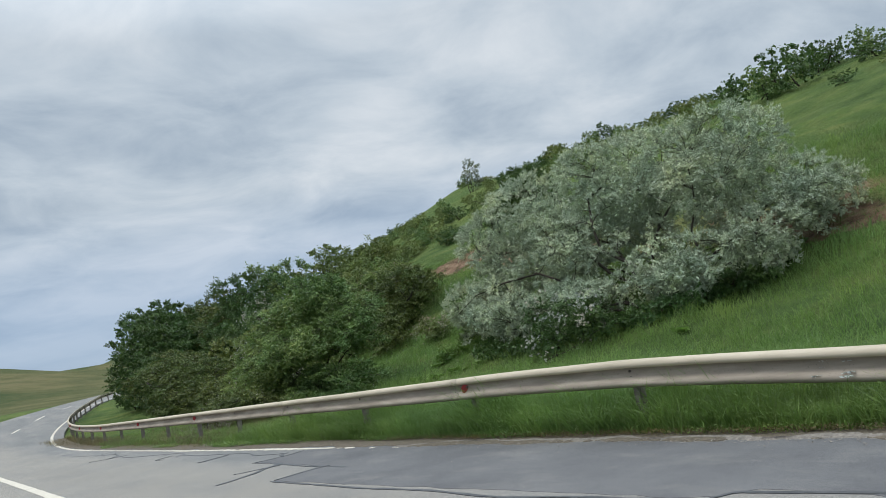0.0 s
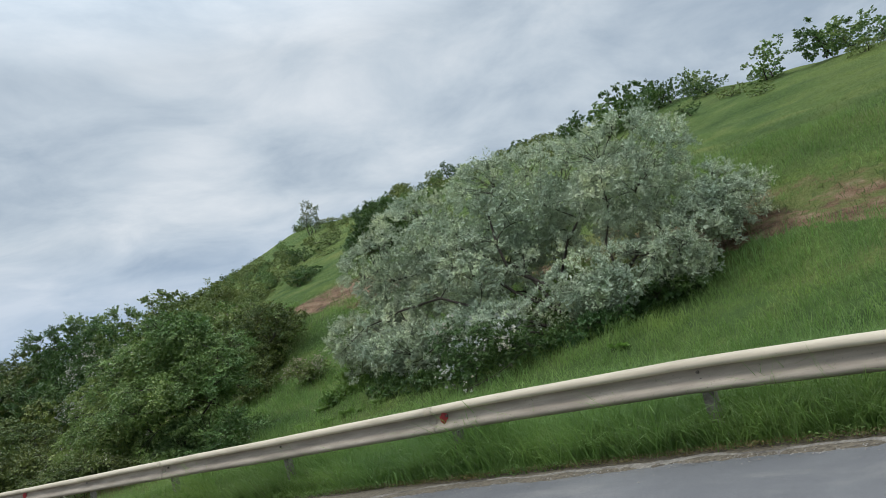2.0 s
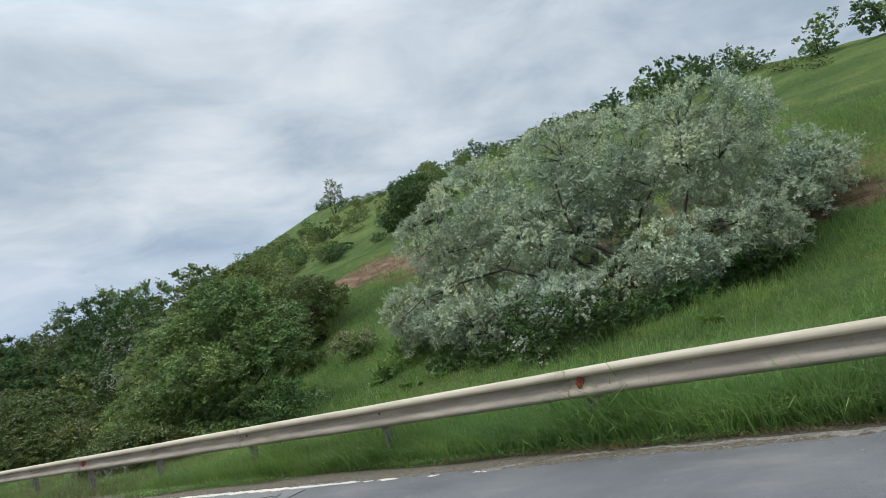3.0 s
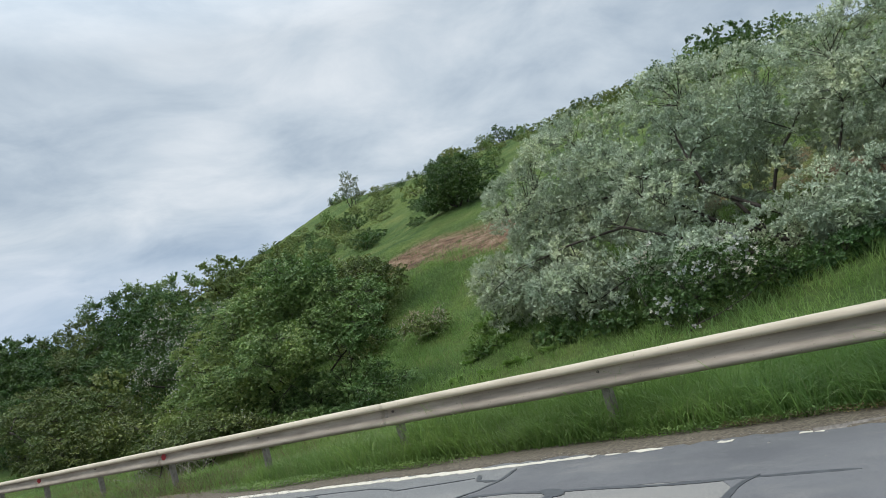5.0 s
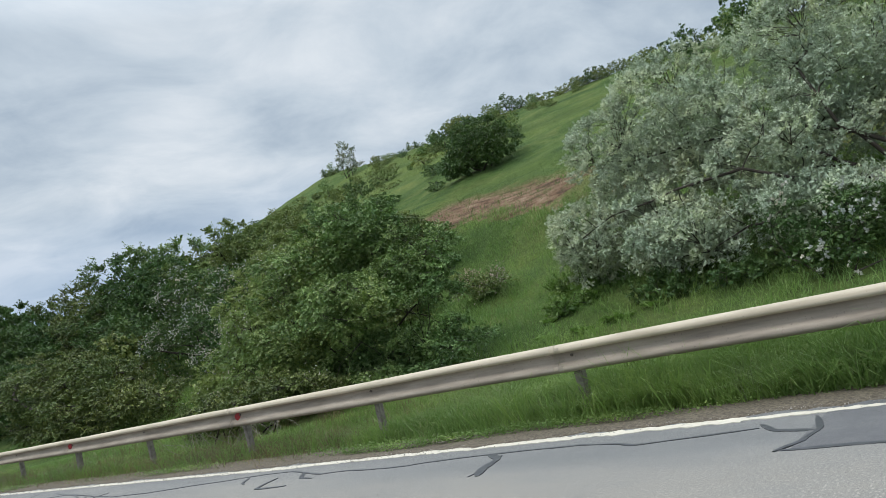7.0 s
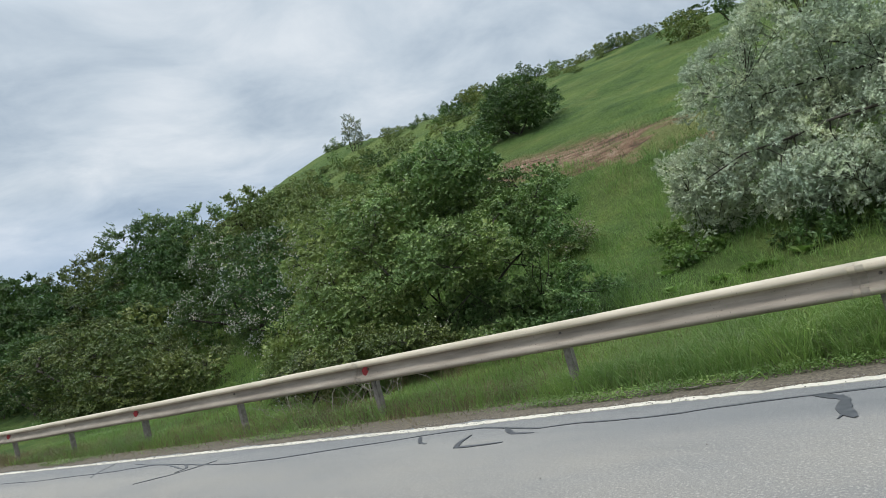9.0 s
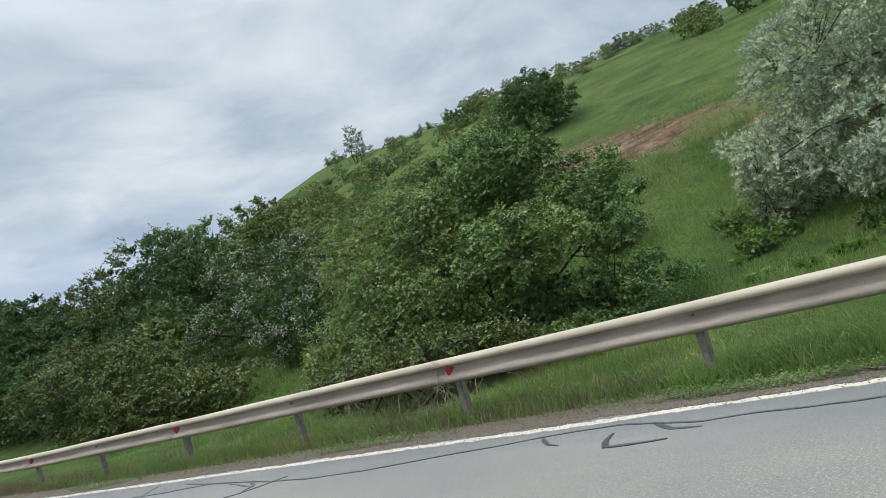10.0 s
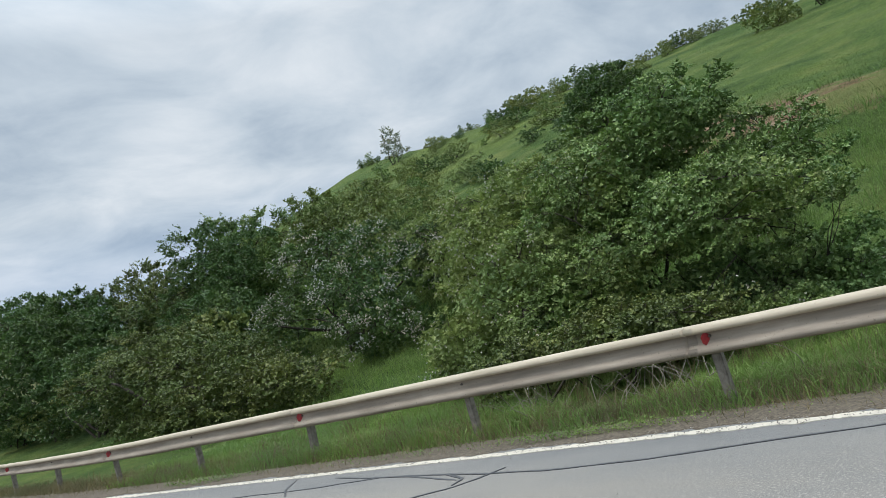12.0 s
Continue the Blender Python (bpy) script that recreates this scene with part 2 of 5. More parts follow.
ASPHALT, PATCH, TAR, PAINT, RAIL, GRIME_SHADE = asphalt_material(), patch_material(), tar_material(), line_material(), rail_material(), grime_shade_material()
POST = plain_material("post_concrete", (0.12, 0.105, 0.088), (0.27, 0.245, 0.21), 16, 0.9, 0.5)
BOLT = plain_material("bolt_steel", (0.06, 0.05, 0.045), (0.16, 0.13, 0.11), 60, 0.6)
RED = plain_material("red_reflector", (0.2, 0.012, 0.014), (0.42, 0.022, 0.026), 40, 0.35, 0.1, 0.5)
GRAVEL = plain_material("shoulder_grit", (0.058, 0.048, 0.037), (0.185, 0.155, 0.115), 34, 0.95, 0.9)
RIM = plain_material("crumbled_rim", (0.12, 0.108, 0.096), (0.28, 0.25, 0.215), 26, 0.95, 0.9)
STONE = plain_material("loose_stone", (0.09, 0.08, 0.07), (0.36, 0.33, 0.29), 9, 0.9, 0.3)
STRAW = plain_material("dry_wood", (0.17, 0.15, 0.12), (0.33, 0.295, 0.24), 30, 0.8, 0.3)
YELLOW = plain_material("sign_yellow", (0.62, 0.47, 0.02), (0.75, 0.58, 0.03), 6, 0.45, 0.0)
BLACK = plain_material("sign_black", (0.02, 0.02, 0.02), (0.035, 0.035, 0.035), 6, 0.5, 0.0)
STEEL = plain_material("galvanised_steel", (0.3, 0.31, 0.32), (0.45, 0.46, 0.47), 20, 0.5, 0.1)


# ---- the lie of the land ----
BEND_Y, BEND_R = 31.0, 120.0      # where the right-hand bend begins, its radius


def bend(y):
    v = np.maximum(np.asarray(y, float) - BEND_Y, 0.0)
    return np.where(v < 90, v * v / (2 * BEND_R), 33.75 + 0.75 * (v - 90))


def road_z(y):
    v = np.maximum(np.asarray(y, float) - 30.0, 0.0)
    return np.where(v < 45, 0.00098 * v * v, 1.985 + 0.05 * (np.minimum(v, 75) - 45))


SLOPE_X = (-900, 6.0, 8.5, 10.5, 12.5, 15.0, 17.0, 19.0, 21.0, 29.0, 36.0, 47.0, 60.0, 120.0, 900)
SLOPE_Z = (0.0, 0.0, 0.02, 0.17, 0.55, 1.25, 2.25, 3.6, 4.55, 7.3, 9.85, 13.8, 18.9, 40.0, 60)


def soft(v):
    """Smooth value noise on arrays."""
    return np.sin(v[0] * 0.61 + 1.3 * np.sin(v[1] * 0.37)) * np.cos(v[1] * 0.53 + 0.9 * np.sin(v[0] * 0.29))


def crest_x(y):
    """Where the hill's ridge runs."""
    return np.interp(y, (-40, 5, 9, 13.5, 17, 21.5, 25, 31, 38, 45, 56, 64, 72, 90, 150), (28, 33.5, 37, 40, 43, 46.5, 48, 49.5, 50.5, 52, 54, 56, 60, 70, 100))


def land(x, y):
    """Height of the ground sheet."""
    x, y = np.broadcast_arrays(np.asarray(x, float), np.asarray(y, float))
    xe = x - bend(y)
    steeper = np.interp(y, (-5, 20, 60, 80, 110), (0.935, 1.0, 1.12, 1.22, 1.3))
    up = np.interp(xe, SLOPE_X, SLOPE_Z) * steeper
    top_x = crest_x(y)
    crest = np.interp(top_x - bend(y), SLOPE_X, SLOPE_Z) * steeper + 0.25 - 0.15 * np.maximum(x - top_x, 0)
    k = 0.6
    up = -np.logaddexp(-up / k, -crest / k) * k
    up = np.where(xe < 9, np.interp(xe, SLOPE_X, SLOPE_Z), up)
    # hill ends where the valley opens far ahead
    up = up * np.clip(1 - (y - 110) / 60, 0, 1)
    rough = 0.10 * soft((x * 1.1, y * 1.1)) + 0.05 * soft((x * 2.9 + 4, y * 2.7))
    z = road_z(y) + up + rough * np.clip((xe - 8) / 6, 0, 1) + 0.02 * soft((x * 4, y * 3.1)) * np.clip((xe - 6.2) / 1.0, 0, 1)
    # far hills
    far = 23 * np.exp(-((x / 70) ** 2 + ((y - 330) / 90) ** 2)) + 45 * np.exp(-(((x - 140) / 55) ** 2 + ((y - 420) / 120) ** 2))
    far = far + 24 * np.exp(-(((x + 170) / 110) ** 2 + ((y - 330) / 140) ** 2))
    z = z + far * np.clip((y - 110) / 90, 0, 1)
    under = (xe > -1.7) & (xe < 6.05)
    return np.where(under, road_z(y) - 0.12, z - np.clip(-1.7 - xe, 0, 3) * 0.12)


def mesh_from(name, verts, faces, mat=None, smooth=False):
    """A mesh from numpy arrays: faces of one size."""
    me = bpy.data.meshes.new(name)
    verts, faces = np.asarray(verts, np.float32), np.asarray(faces, np.int32)
    k = faces.shape[1]
    me.vertices.add(len(verts)); me.vertices.foreach_set("co", verts.ravel())
    me.loops.add(faces.size); me.loops.foreach_set("vertex_index", faces.ravel())
    me.polygons.add(len(faces))
    me.polygons.foreach_set("loop_start", np.arange(0, faces.size, k, dtype=np.int32))
    me.polygons.foreach_set("use_smooth", np.full(len(faces), smooth))
    me.update(calc_edges=True)
    me.validate()
    if mat:
        me.materials.append(mat)
    return me


def child(name, data, parent, label=""):
    ob = new(name, data)
    ob.parent = parent
    return tagged(ob, label)


def grid_faces(nu, nv):
    a = np.arange(nu - 1)[:, None] * nv + np.arange(nv - 1)[None]
    return np.stack([a, a + nv, a + nv + 1, a + 1], -1).reshape(-1, 4)


def ground_material():
    """Turf with a bare, reddish cut bank across the slope and dry grit beside the road."""
    k = Mat("turf", 0.95, 0.15)
    sep = k.n.new("ShaderNodeSeparateXYZ")
    k.l.new(k.geo.outputs["Position"], sep.inputs[0])
    x, y, z = sep.outputs
    grass = k.ramp(k.noise(0.55, 5, 0.6), (0.3, (0.042, 0.08, 0.022)), (0.5, (0.076, 0.125, 0.033)), (0.7, (0.135, 0.163, 0.052)))
    grass = k.mix(k.ramp(k.noise(0.06, 3), (0.45, (0, 0, 0)), (0.62, (1, 1, 1))), grass, (0.105, 0.145, 0.04))
    grass = k.mix(1.0, grass, k.ramp(k.noise(11, 4, 0.7), (0.3, (0.6, 0.6, 0.6)), (0.7, (1.35, 1.35, 1.3))), "MULTIPLY")
    terrace = k.ramp(k.noise(0.42, 7, 0.68, (1, 0.24, 1), dist=0.4), (0.34, (0.7, 0.76, 0.68)), (0.5, (0.98, 0.98, 0.95)), (0.66, (1.25, 1.17, 1.05)))
    grass = k.mix(1.0, grass, terrace, "MULTIPLY")
    # far land is drier
    far = k.ramp(k.noise(0.035, 8, 0.75, (0.6, 1, 3)), (0.36, (0.04, 0.06, 0.02)), (0.5, (0.085, 0.085, 0.036)), (0.62, (0.15, 0.125, 0.062)))
    grass = k.mix(k.math("MULTIPLY", k.ramp(k.math("DIVIDE", y, 400.0), (0.28, (0, 0, 0)), (0.42, (1, 1, 1))), 0.85), grass, far)
    # bank: distance across the slope from its foot
    u = k.math("SUBTRACT", x, k.math("MULTIPLY_ADD", y, 0.19, 14.8))
    u = k.math("ADD", u, k.math("MULTIPLY_ADD", k.noise(0.9, 5, 0.65), 2.6, -1.3))
    wide = k.ramp(k.math("DIVIDE", y, 40.0), (0.25, (0.48, 0.48, 0.48)), (0.5, (0.52, 0.52, 0.52)), (0.62, (1, 1, 1)))
    u = k.math("DIVIDE", u, wide)
    inside = k.math("MULTIPLY", k.ramp(u, (0.0, (0, 0, 0)), (0.16, (1, 1, 1))), k.ramp(k.math("MULTIPLY", u, 0.25), (0.7, (1, 1, 1)), (1.0, (0, 0, 0))))
    ends = k.math("MULTIPLY", k.ramp(k.math("DIVIDE", y, 40.0), (0.755, (1, 1, 1)), (0.785, (0, 0, 0))), k.ramp(k.math("DIVIDE", y, 40.0), (-0.0, (0, 0, 0)), (0.02, (1, 1, 1))))
    torn = k.math("ADD", k.noise(0.55, 6, 0.7, (1.6, 0.7, 1)), k.ramp(k.math("DIVIDE", y, 40.0), (0.26, (0.09, 0.09, 0.09)), (0.33, (0.02, 0.02, 0.02)), (0.54, (0.02, 0.02, 0.02)), (0.61, (0.24, 0.24, 0.24))))
    broken = k.ramp(torn, (0.53, (0, 0, 0)), (0.61, (1, 1, 1)))
    mask = k.math("MULTIPLY", k.math("MULTIPLY", inside, ends), broken)
    soil = k.ramp(k.noise(2.6, 7, 0.7, (1, 0.5, 1)), (0.36, (0.07, 0.046, 0.03)), (0.48, (0.175, 0.108, 0.066)), (0.56, (0.225, 0.147, 0.092)), (0.66, (0.3, 0.22, 0.15)))
    worn_turf = k.math("MULTIPLY", k.math("MULTIPLY", inside, ends), k.noise(0.8, 5, 0.6))
    grass = k.mix(worn_turf, grass, (0.165, 0.16, 0.06))
    col = k.mix(mask, grass, soil)
    # trodden grit beside the asphalt
    v = k.math("ADD", x, k.math("MULTIPLY_ADD", k.noise(2.2, 5, 0.65), 0.9, -0.45))
    near = k.ramp(k.math("SUBTRACT", v, 6.0), (0.25, (1, 1, 1)), (0.6, (0, 0, 0)))
    near = k.math("MULTIPLY", near, k.ramp(k.math("DIVIDE", y, 100.0), (0.5, (1, 1, 1)), (0.6, (0, 0, 0))))
    near = k.math("MULTIPLY", near, k.ramp(k.math("MULTIPLY_ADD", x, 0.1, 0.5), (0.22, (0, 0, 0)), (0.3, (1, 1, 1))))
    grit = k.ramp(k.noise(24, 5, 0.7), (0.3, (0.075, 0.062, 0.045)), (0.7, (0.22, 0.19, 0.13)))
    col = k.mix(near, col, grit)
    k.color(col).bump(k.math("ADD", k.noise(16, 6, 0.7), k.math("MULTIPLY", k.noise(2.5, 6, 0.7), 3.0)), 0.8, 0.09)
    return k.m


def build_ground():
    def axis(fine0, fine1, step, lo, hi, grow=1.16):
        mid = list(np.arange(fine0, fine1 + 1e-6, step))
        a, s = [fine0], step
        while a[-1] > lo:
            s *= grow; a.append(a[-1] - s)
        b, s = [fine1], step
        while b[-1] < hi:
            s *= grow; b.append(b[-1] + s)
        return np.array(a[:0:-1] + mid + b[1:])

    gx, gy = axis(-3.0, 42.0, 0.3, -1800, 2200), axis(-4.0, 70.0, 0.4, -1200, 3000)
    xx, yy = np.meshgrid(gx, gy, indexing="ij")
    xx = xx + bend(yy) * np.clip(1 - (np.abs(xx - 6) - 30) / 60, 0, 1)
    zz = land(xx, yy)
    ob = new("ground", mesh_from("ground", np.stack([xx, yy, zz], -1).reshape(-1, 3), grid_faces(len(gx), len(gy)), ground_material(), True))
    tagged(ob, "green grassy hillside with a bare reddish cut bank", "ground", kind="structure")


build_ground()


def ribbon(name, x0, x1, y0, y1, lift, mat, step=0.5, wobble=0.0, seed=0, thick=0.0, drift=None):
    """A strip that follows the road between two offsets, with a ragged edge if asked."""
    rng = np.random.default_rng(seed)
    ys = np.arange(y0, y1 + step / 2, step)
    a, b = (rng.normal(0, wobble, len(ys)) if wobble else np.zeros(len(ys)) for _ in range(2))
    away = bend(ys) + (drift(ys) if drift else 0)
    xs = np.stack([x0 + a + away, x1 + b + away], 1)
    zs = np.repeat((road_z(ys) + lift)[:, None], 2, 1)
    top = np.stack([xs, np.repeat(ys[:, None], 2, 1), zs], -1)
    if thick:
        low = top - np.array([0, 0, thick])
        ring = np.stack([low[:, 0], top[:, 0], top[:, 1], low[:, 1]], 1)
        return mesh_from(name, ring.reshape(-1, 3), grid_faces(len(ys), 4)[:, ::-1], mat)
    return mesh_from(name, top.reshape(-1, 3), grid_faces(len(ys), 2)[:, ::-1], mat)


road = tagged(new("road", ribbon("road", -1.6, 5.98, -60, 220, 0.0, ASPHALT, 0.5, 0.02, 3, 0.16)), "cracked grey asphalt road with tar-sealed seams", "road", kind="structure")


def marking(name, label, *args, **kw):
    return tagged(new(name, ribbon(name, *args, **kw)), label, "road marking", kind="structure")


def line_x(y):
    return np.interp(y, (9, 12, 13.3, 16, 17.4, 19, 400), (0.24, 0.2, 0.13, 0.05, 0.02, -0.05, -0.06))


for a, b, w in ((10.08, 10.28, 0.04), (10.75, 10.85, 0.05), (11.34, 11.88, 0.07), (11.98, 13.3, 0.08), (13.3, 60, 0.125), (60, 200, 0.13)):
    marking("edge_line", "worn white edge line on the asphalt", 5.42 - w / 2, 5.42 + w / 2, a, b, 0.006, PAINT, step=0.06, thick=0.007, wobble=0.012, seed=int(a * 10), drift=line_x)
marking("centre_line", "white solid centre line on the asphalt", 2.1, 2.26, -20, 32, 0.006, PAINT, step=0.2, thick=0.007, wobble=0.005, seed=6)
for i in range(9):
    marking("centre_dash", "white centre dash on the asphalt", 2.1, 2.26, 34 + 9 * i, 37 + 9 * i, 0.006, PAINT, step=0.5, thick=0.007)


# ---- guardrail ----
def verge_x(y):
    """Where the weeds begin beside the asphalt."""
    return np.interp(y, (0, 13, 16.5, 20, 400), (6.12, 6.05, 5.74, 5.62, 5.6))


def build_shoulder():
    """A ragged strip of dark grit over the asphalt's edge, with loose stones on it."""
    rng = np.random.default_rng(15)
    ys = np.arange(-6, 46, 0.08)
    wave = 0.03 * np.sin(ys * 3.1) + 0.02 * np.sin(ys * 7.7 + 1)
    inner = verge_x(ys) - np.interp(ys, (0, 7, 10, 13, 16.5, 20, 50), (0.2, 0.24, 0.36, 0.36, 0.24, 0.13, 0.12)) + wave + rng.normal(0, 0.022, len(ys)) + bend(ys)
    outer = verge_x(ys) + 0.5 + bend(ys)
    z = road_z(ys)
    v = np.stack([np.stack([inner - 0.006, ys, z - 0.004], -1), np.stack([inner, ys, z + 0.0075], -1), np.stack([inner + 0.07, ys, z + 0.016], -1), np.stack([(inner + outer) / 2, ys, z + 0.024], -1), np.stack([outer, ys, z + 0.0], -1)], 1)
    tagged(new("shoulder", mesh_from("shoulder", v.reshape(-1, 3), grid_faces(len(ys), 5)[:, ::-1], GRAVEL, True)), "dark brown gritty shoulder at the asphalt edge", "shoulder", kind="structure")
    n = 5000
    y = rng.uniform(0, 30, n)
    x = verge_x(y) - 0.22 + np.where(rng.random(n) < 0.975, rng.normal(0, 0.11, n), -np.abs(rng.normal(0, 0.9, n)))
    r = rng.uniform(0.003, 0.01, n)
    corner = np.array([(1, 0, 0), (0, 1, 0), (-1, 0, 0), (0, -1, 0), (0, 0, 0.8)], float)
    p = np.stack([x, y, road_z(y) + 0.012], -1)[:, None] + corner[None] * rng.uniform(0.6, 1.3, (n, 5, 3)) * r[:, None, None]
    f = np.array([(0, 1, 4), (1, 2, 4), (2, 3, 4), (3, 0, 4)])
    tagged(new("loose_grit", mesh_from("loose_grit", p.reshape(-1, 3), (np.arange(n)[:, None, None] * 5 + f[None]).reshape(-1, 3), STONE)), "loose grit and small stones along the shoulder", "gravel", kind="stuff")
    # pale crumbled rim where the asphalt breaks away
    ys = np.arange(-6, 10.2, 0.04)
    a = 5.88 + 0.03 * np.sin(ys * 2.3) + 0.02 * np.sin(ys * 6.1) + rng.normal(0, 0.014, len(ys)) - np.interp(ys, (9, 10.2), (0, 0.2))
    lump = np.clip(0.55 + 0.5 * np.sin(ys * 3.7 + 2 * np.sin(ys * 1.3)) + 0.35 * np.sin(ys * 9.1), 0.02, 1)
    b = a + np.interp(ys, (-6, 5, 9, 10.2), (0.1, 0.08, 0.06, 0.01)) * lump * rng.uniform(0.7, 1.2, len(ys))
    v = np.stack([np.stack([a, ys, 0 * ys], -1), np.stack([a + 0.02, ys, 0.013 + 0 * ys], -1), np.stack([b + 0.02, ys, 0.026 + 0 * ys], -1), np.stack([b + 0.04, ys, 0 * ys], -1)], 1)
    tagged(new("shoulder", mesh_from("shoulder", v.reshape(-1, 3), grid_faces(len(ys), 4)[:, ::-1], RIM)), "pale crumbled rim of the asphalt", "shoulder", kind="structure")
    tagged(new("dry_stick", join_tubes("dry_stick", [tube([(5.92, 16.8, 0.03), (5.76, 16.68, 0.035), (5.7, 16.58, 0.04), (5.8, 16.46, 0.04), (5.84, 16.38, 0.035), (5.77, 16.26, 0.03)], [0.007, 0.008, 0.008, 0.007, 0.006, 0.004])], STRAW)), "thin pale bent stick lying on the shoulder", "stick")


def rail_at(y):
    """Offset x and top height of the rail's face at y: it flares and dips at its near end."""
    y = np.asarray(y, float)
    x = np.interp(y, (-6, 0, 4, 6.5, 8.5, 400), (7.3, 6.77, 6.42, 6.3, 6.26, 6.26)) + bend(y)
    z = np.interp(y, (-6, 2.5, 3.9, 5.2, 6.5, 8.5, 400), (0.29, 0.49, 0.585, 0.665, 0.73, 0.755, 0.755)) + road_z(y)
    return x, z


W_PROFILE = 0.93 * np.array([(0.0, -0.004), (0.03, 0.0), (0.056, -0.008), (0.074, -0.025), (0.084, -0.05), (0.081, -0.07), (0.06, -0.084), (0.022, -0.094), (0.006, -0.108),
                             (0.004, -0.135), (0.012, -0.165), (0.035, -0.196), (0.066, -0.224), (0.082, -0.246), (0.083, -0.264), (0.07, -0.284), (0.035, -0.298), (0.0, -0.296)])


def beam_mesh(y0, y1):
    ys = np.linspace(y0, y1, max(3, int((y1 - y0) / 0.4) + 1))
    x, z = rail_at(ys)
    jig = 0.002 * np.sin(ys * 0.9) + 0.0012 * np.sin(ys * 2.3 + 1)
    v = np.empty((len(ys), len(W_PROFILE), 3))
    v[..., 0] = (x + jig)[:, None] - W_PROFILE[None, :, 0] + 0.04
    v[..., 1] = ys[:, None]
    v[..., 2] = (z + jig)[:, None] + W_PROFILE[None, :, 1]
    me = mesh_from("beam", v.reshape(-1, 3), grid_faces(len(ys), len(W_PROFILE)), RAIL, True)
    # folds below the upper bulge: road spray, with the recess shade in the colour
    me.materials.append(GRIME_SHADE)
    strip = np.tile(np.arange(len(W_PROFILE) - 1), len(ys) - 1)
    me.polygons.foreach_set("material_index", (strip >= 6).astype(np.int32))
    return me


def box_bm(bm, c, s, rot=None):
    m = Matrix.Translation(c) @ (rot or Matrix.Identity(4)) @ Matrix.Diagonal((*s, 1))
    return bmesh.ops.create_cube(bm, size=1, matrix=m)["verts"]


def finish(name, bm, mat, bevel=0.0):
    if bevel:
        bmesh.ops.bevel(bm, geom=bm.edges[:], offset=bevel, segments=2, affect="EDGES")
    me = bpy.data.meshes.new(name)
    bm.to_mesh(me)
    bm.free()
    me.materials.append(mat)
    return me


def build_guardrail():
    rail = new("guardrail")
    tagged(rail, "weathered cream-grey metal guardrail on short posts beside the road", "guardrail")
    post_y = [20.97 + 3.0 * i for i in range(0, 22)] + [18.07, 15.1, 12.15, 9.2, 6.45, 3.5, 0.5]
    edges = [-2.6, 3.3, 9.35, 15.2, 21.1] + [27.1 + 6 * i for i in range(10)]
    for a, b in zip(edges, edges[1:]):
        ob = child("beam", beam_mesh(a, b + 0.12), rail)
        mod = ob.modifiers.new("sheet", "SOLIDIFY")
        mod.thickness, mod.offset = 0.006, 0
    rng = random.Random(4)
    for y in post_y:
        x, z = (float(v) for v in rail_at(y))
        g = float(land(x + 0.2, y))
        bm = bmesh.new()
        top = z - 0.1
        w = rng.uniform(0.085, 0.1)
        lean = Matrix.Rotation(radians(rng.uniform(-2.5, 2.5)), 4, "X") @ Matrix.Rotation(radians(rng.uniform(-1.5, 1.5)), 4, "Y")
        box_bm(bm, (0, 0, 0), (w, w, top - g + 0.5))
        post = child("post", finish("post", bm, POST, 0.012), rail, "weathered square post")
        post.matrix_basis = Matrix.Translation((x + 0.04 + w / 2 + 0.012, y, (top + g - 0.5) / 2)) @ lean
        for dz in (-0.12, -0.18):
            bm = bmesh.new()
            bmesh.ops.create_cone(bm, cap_ends=True, segments=8, radius1=0.014, radius2=0.011, depth=0.02, matrix=Matrix.Translation((x + 0.04 - 0.018, y + 0.25 * (dz + 0.15), z + dz)) @ Matrix.Rotation(radians(-90), 4, "Y"))
            child("bolt", finish("bolt", bm, BOLT), rail, "dark bolt head")
    for y in (3.86, 9.2, 20.98, 26.98, 32.98, 38.98, 44.98, 50.98):
        x, z = (float(v) for v in rail_at(y))
        bm = bmesh.new()
        prof = [(0, 0.075), (-0.055, 0.062), (-0.09, 0.018), (-0.08, -0.036), (-0.035, -0.07), (0, -0.075)]
        f = bm.faces.new([bm.verts.new((px, 0, pz)) for px, pz in prof])
        ext = bmesh.ops.extrude_face_region(bm, geom=[f])
        bmesh.ops.translate(bm, verts=[v for v in ext["geom"] if isinstance(v, bmesh.types.BMVert)], vec=(0, 0.012, 0))
        bmesh.ops.recalc_face_normals(bm, faces=bm.faces[:])
        ob = child("reflector", finish("reflector", bm, RED), rail, "red reflector plate")
        ob.matrix_basis = Matrix.Translation((x + 0.034, y, z - 0.14)) @ Matrix.Rotation(radians(-38), 4, "Z")


build_guardrail()


# ---- plants ----
def unit(v):
    return v / np.maximum(np.linalg.norm(v, axis=-1, keepdims=True), 1e-6)


def leaf_mesh(name, at, way, up, length, width, mat):
    """Folded diamond leaves: at their base points, along way, facing up."""
    n = len(at)
    way = unit(way)
    side = unit(np.cross(way, up))
    nor = np.cross(side, way)
    length, width = np.broadcast_to(length, n)[:, None], np.broadcast_to(width, n)[:, None]
    mid = at + way * length * 0.45
    v = np.stack([at, mid + side * width * 0.5 + nor * width * 0.18, at + way * length, mid - side * width * 0.5 + nor * width * 0.18], 1)
    return mesh_from(name, v.reshape(-1, 3), np.arange(4 * n).reshape(n, 4), mat)


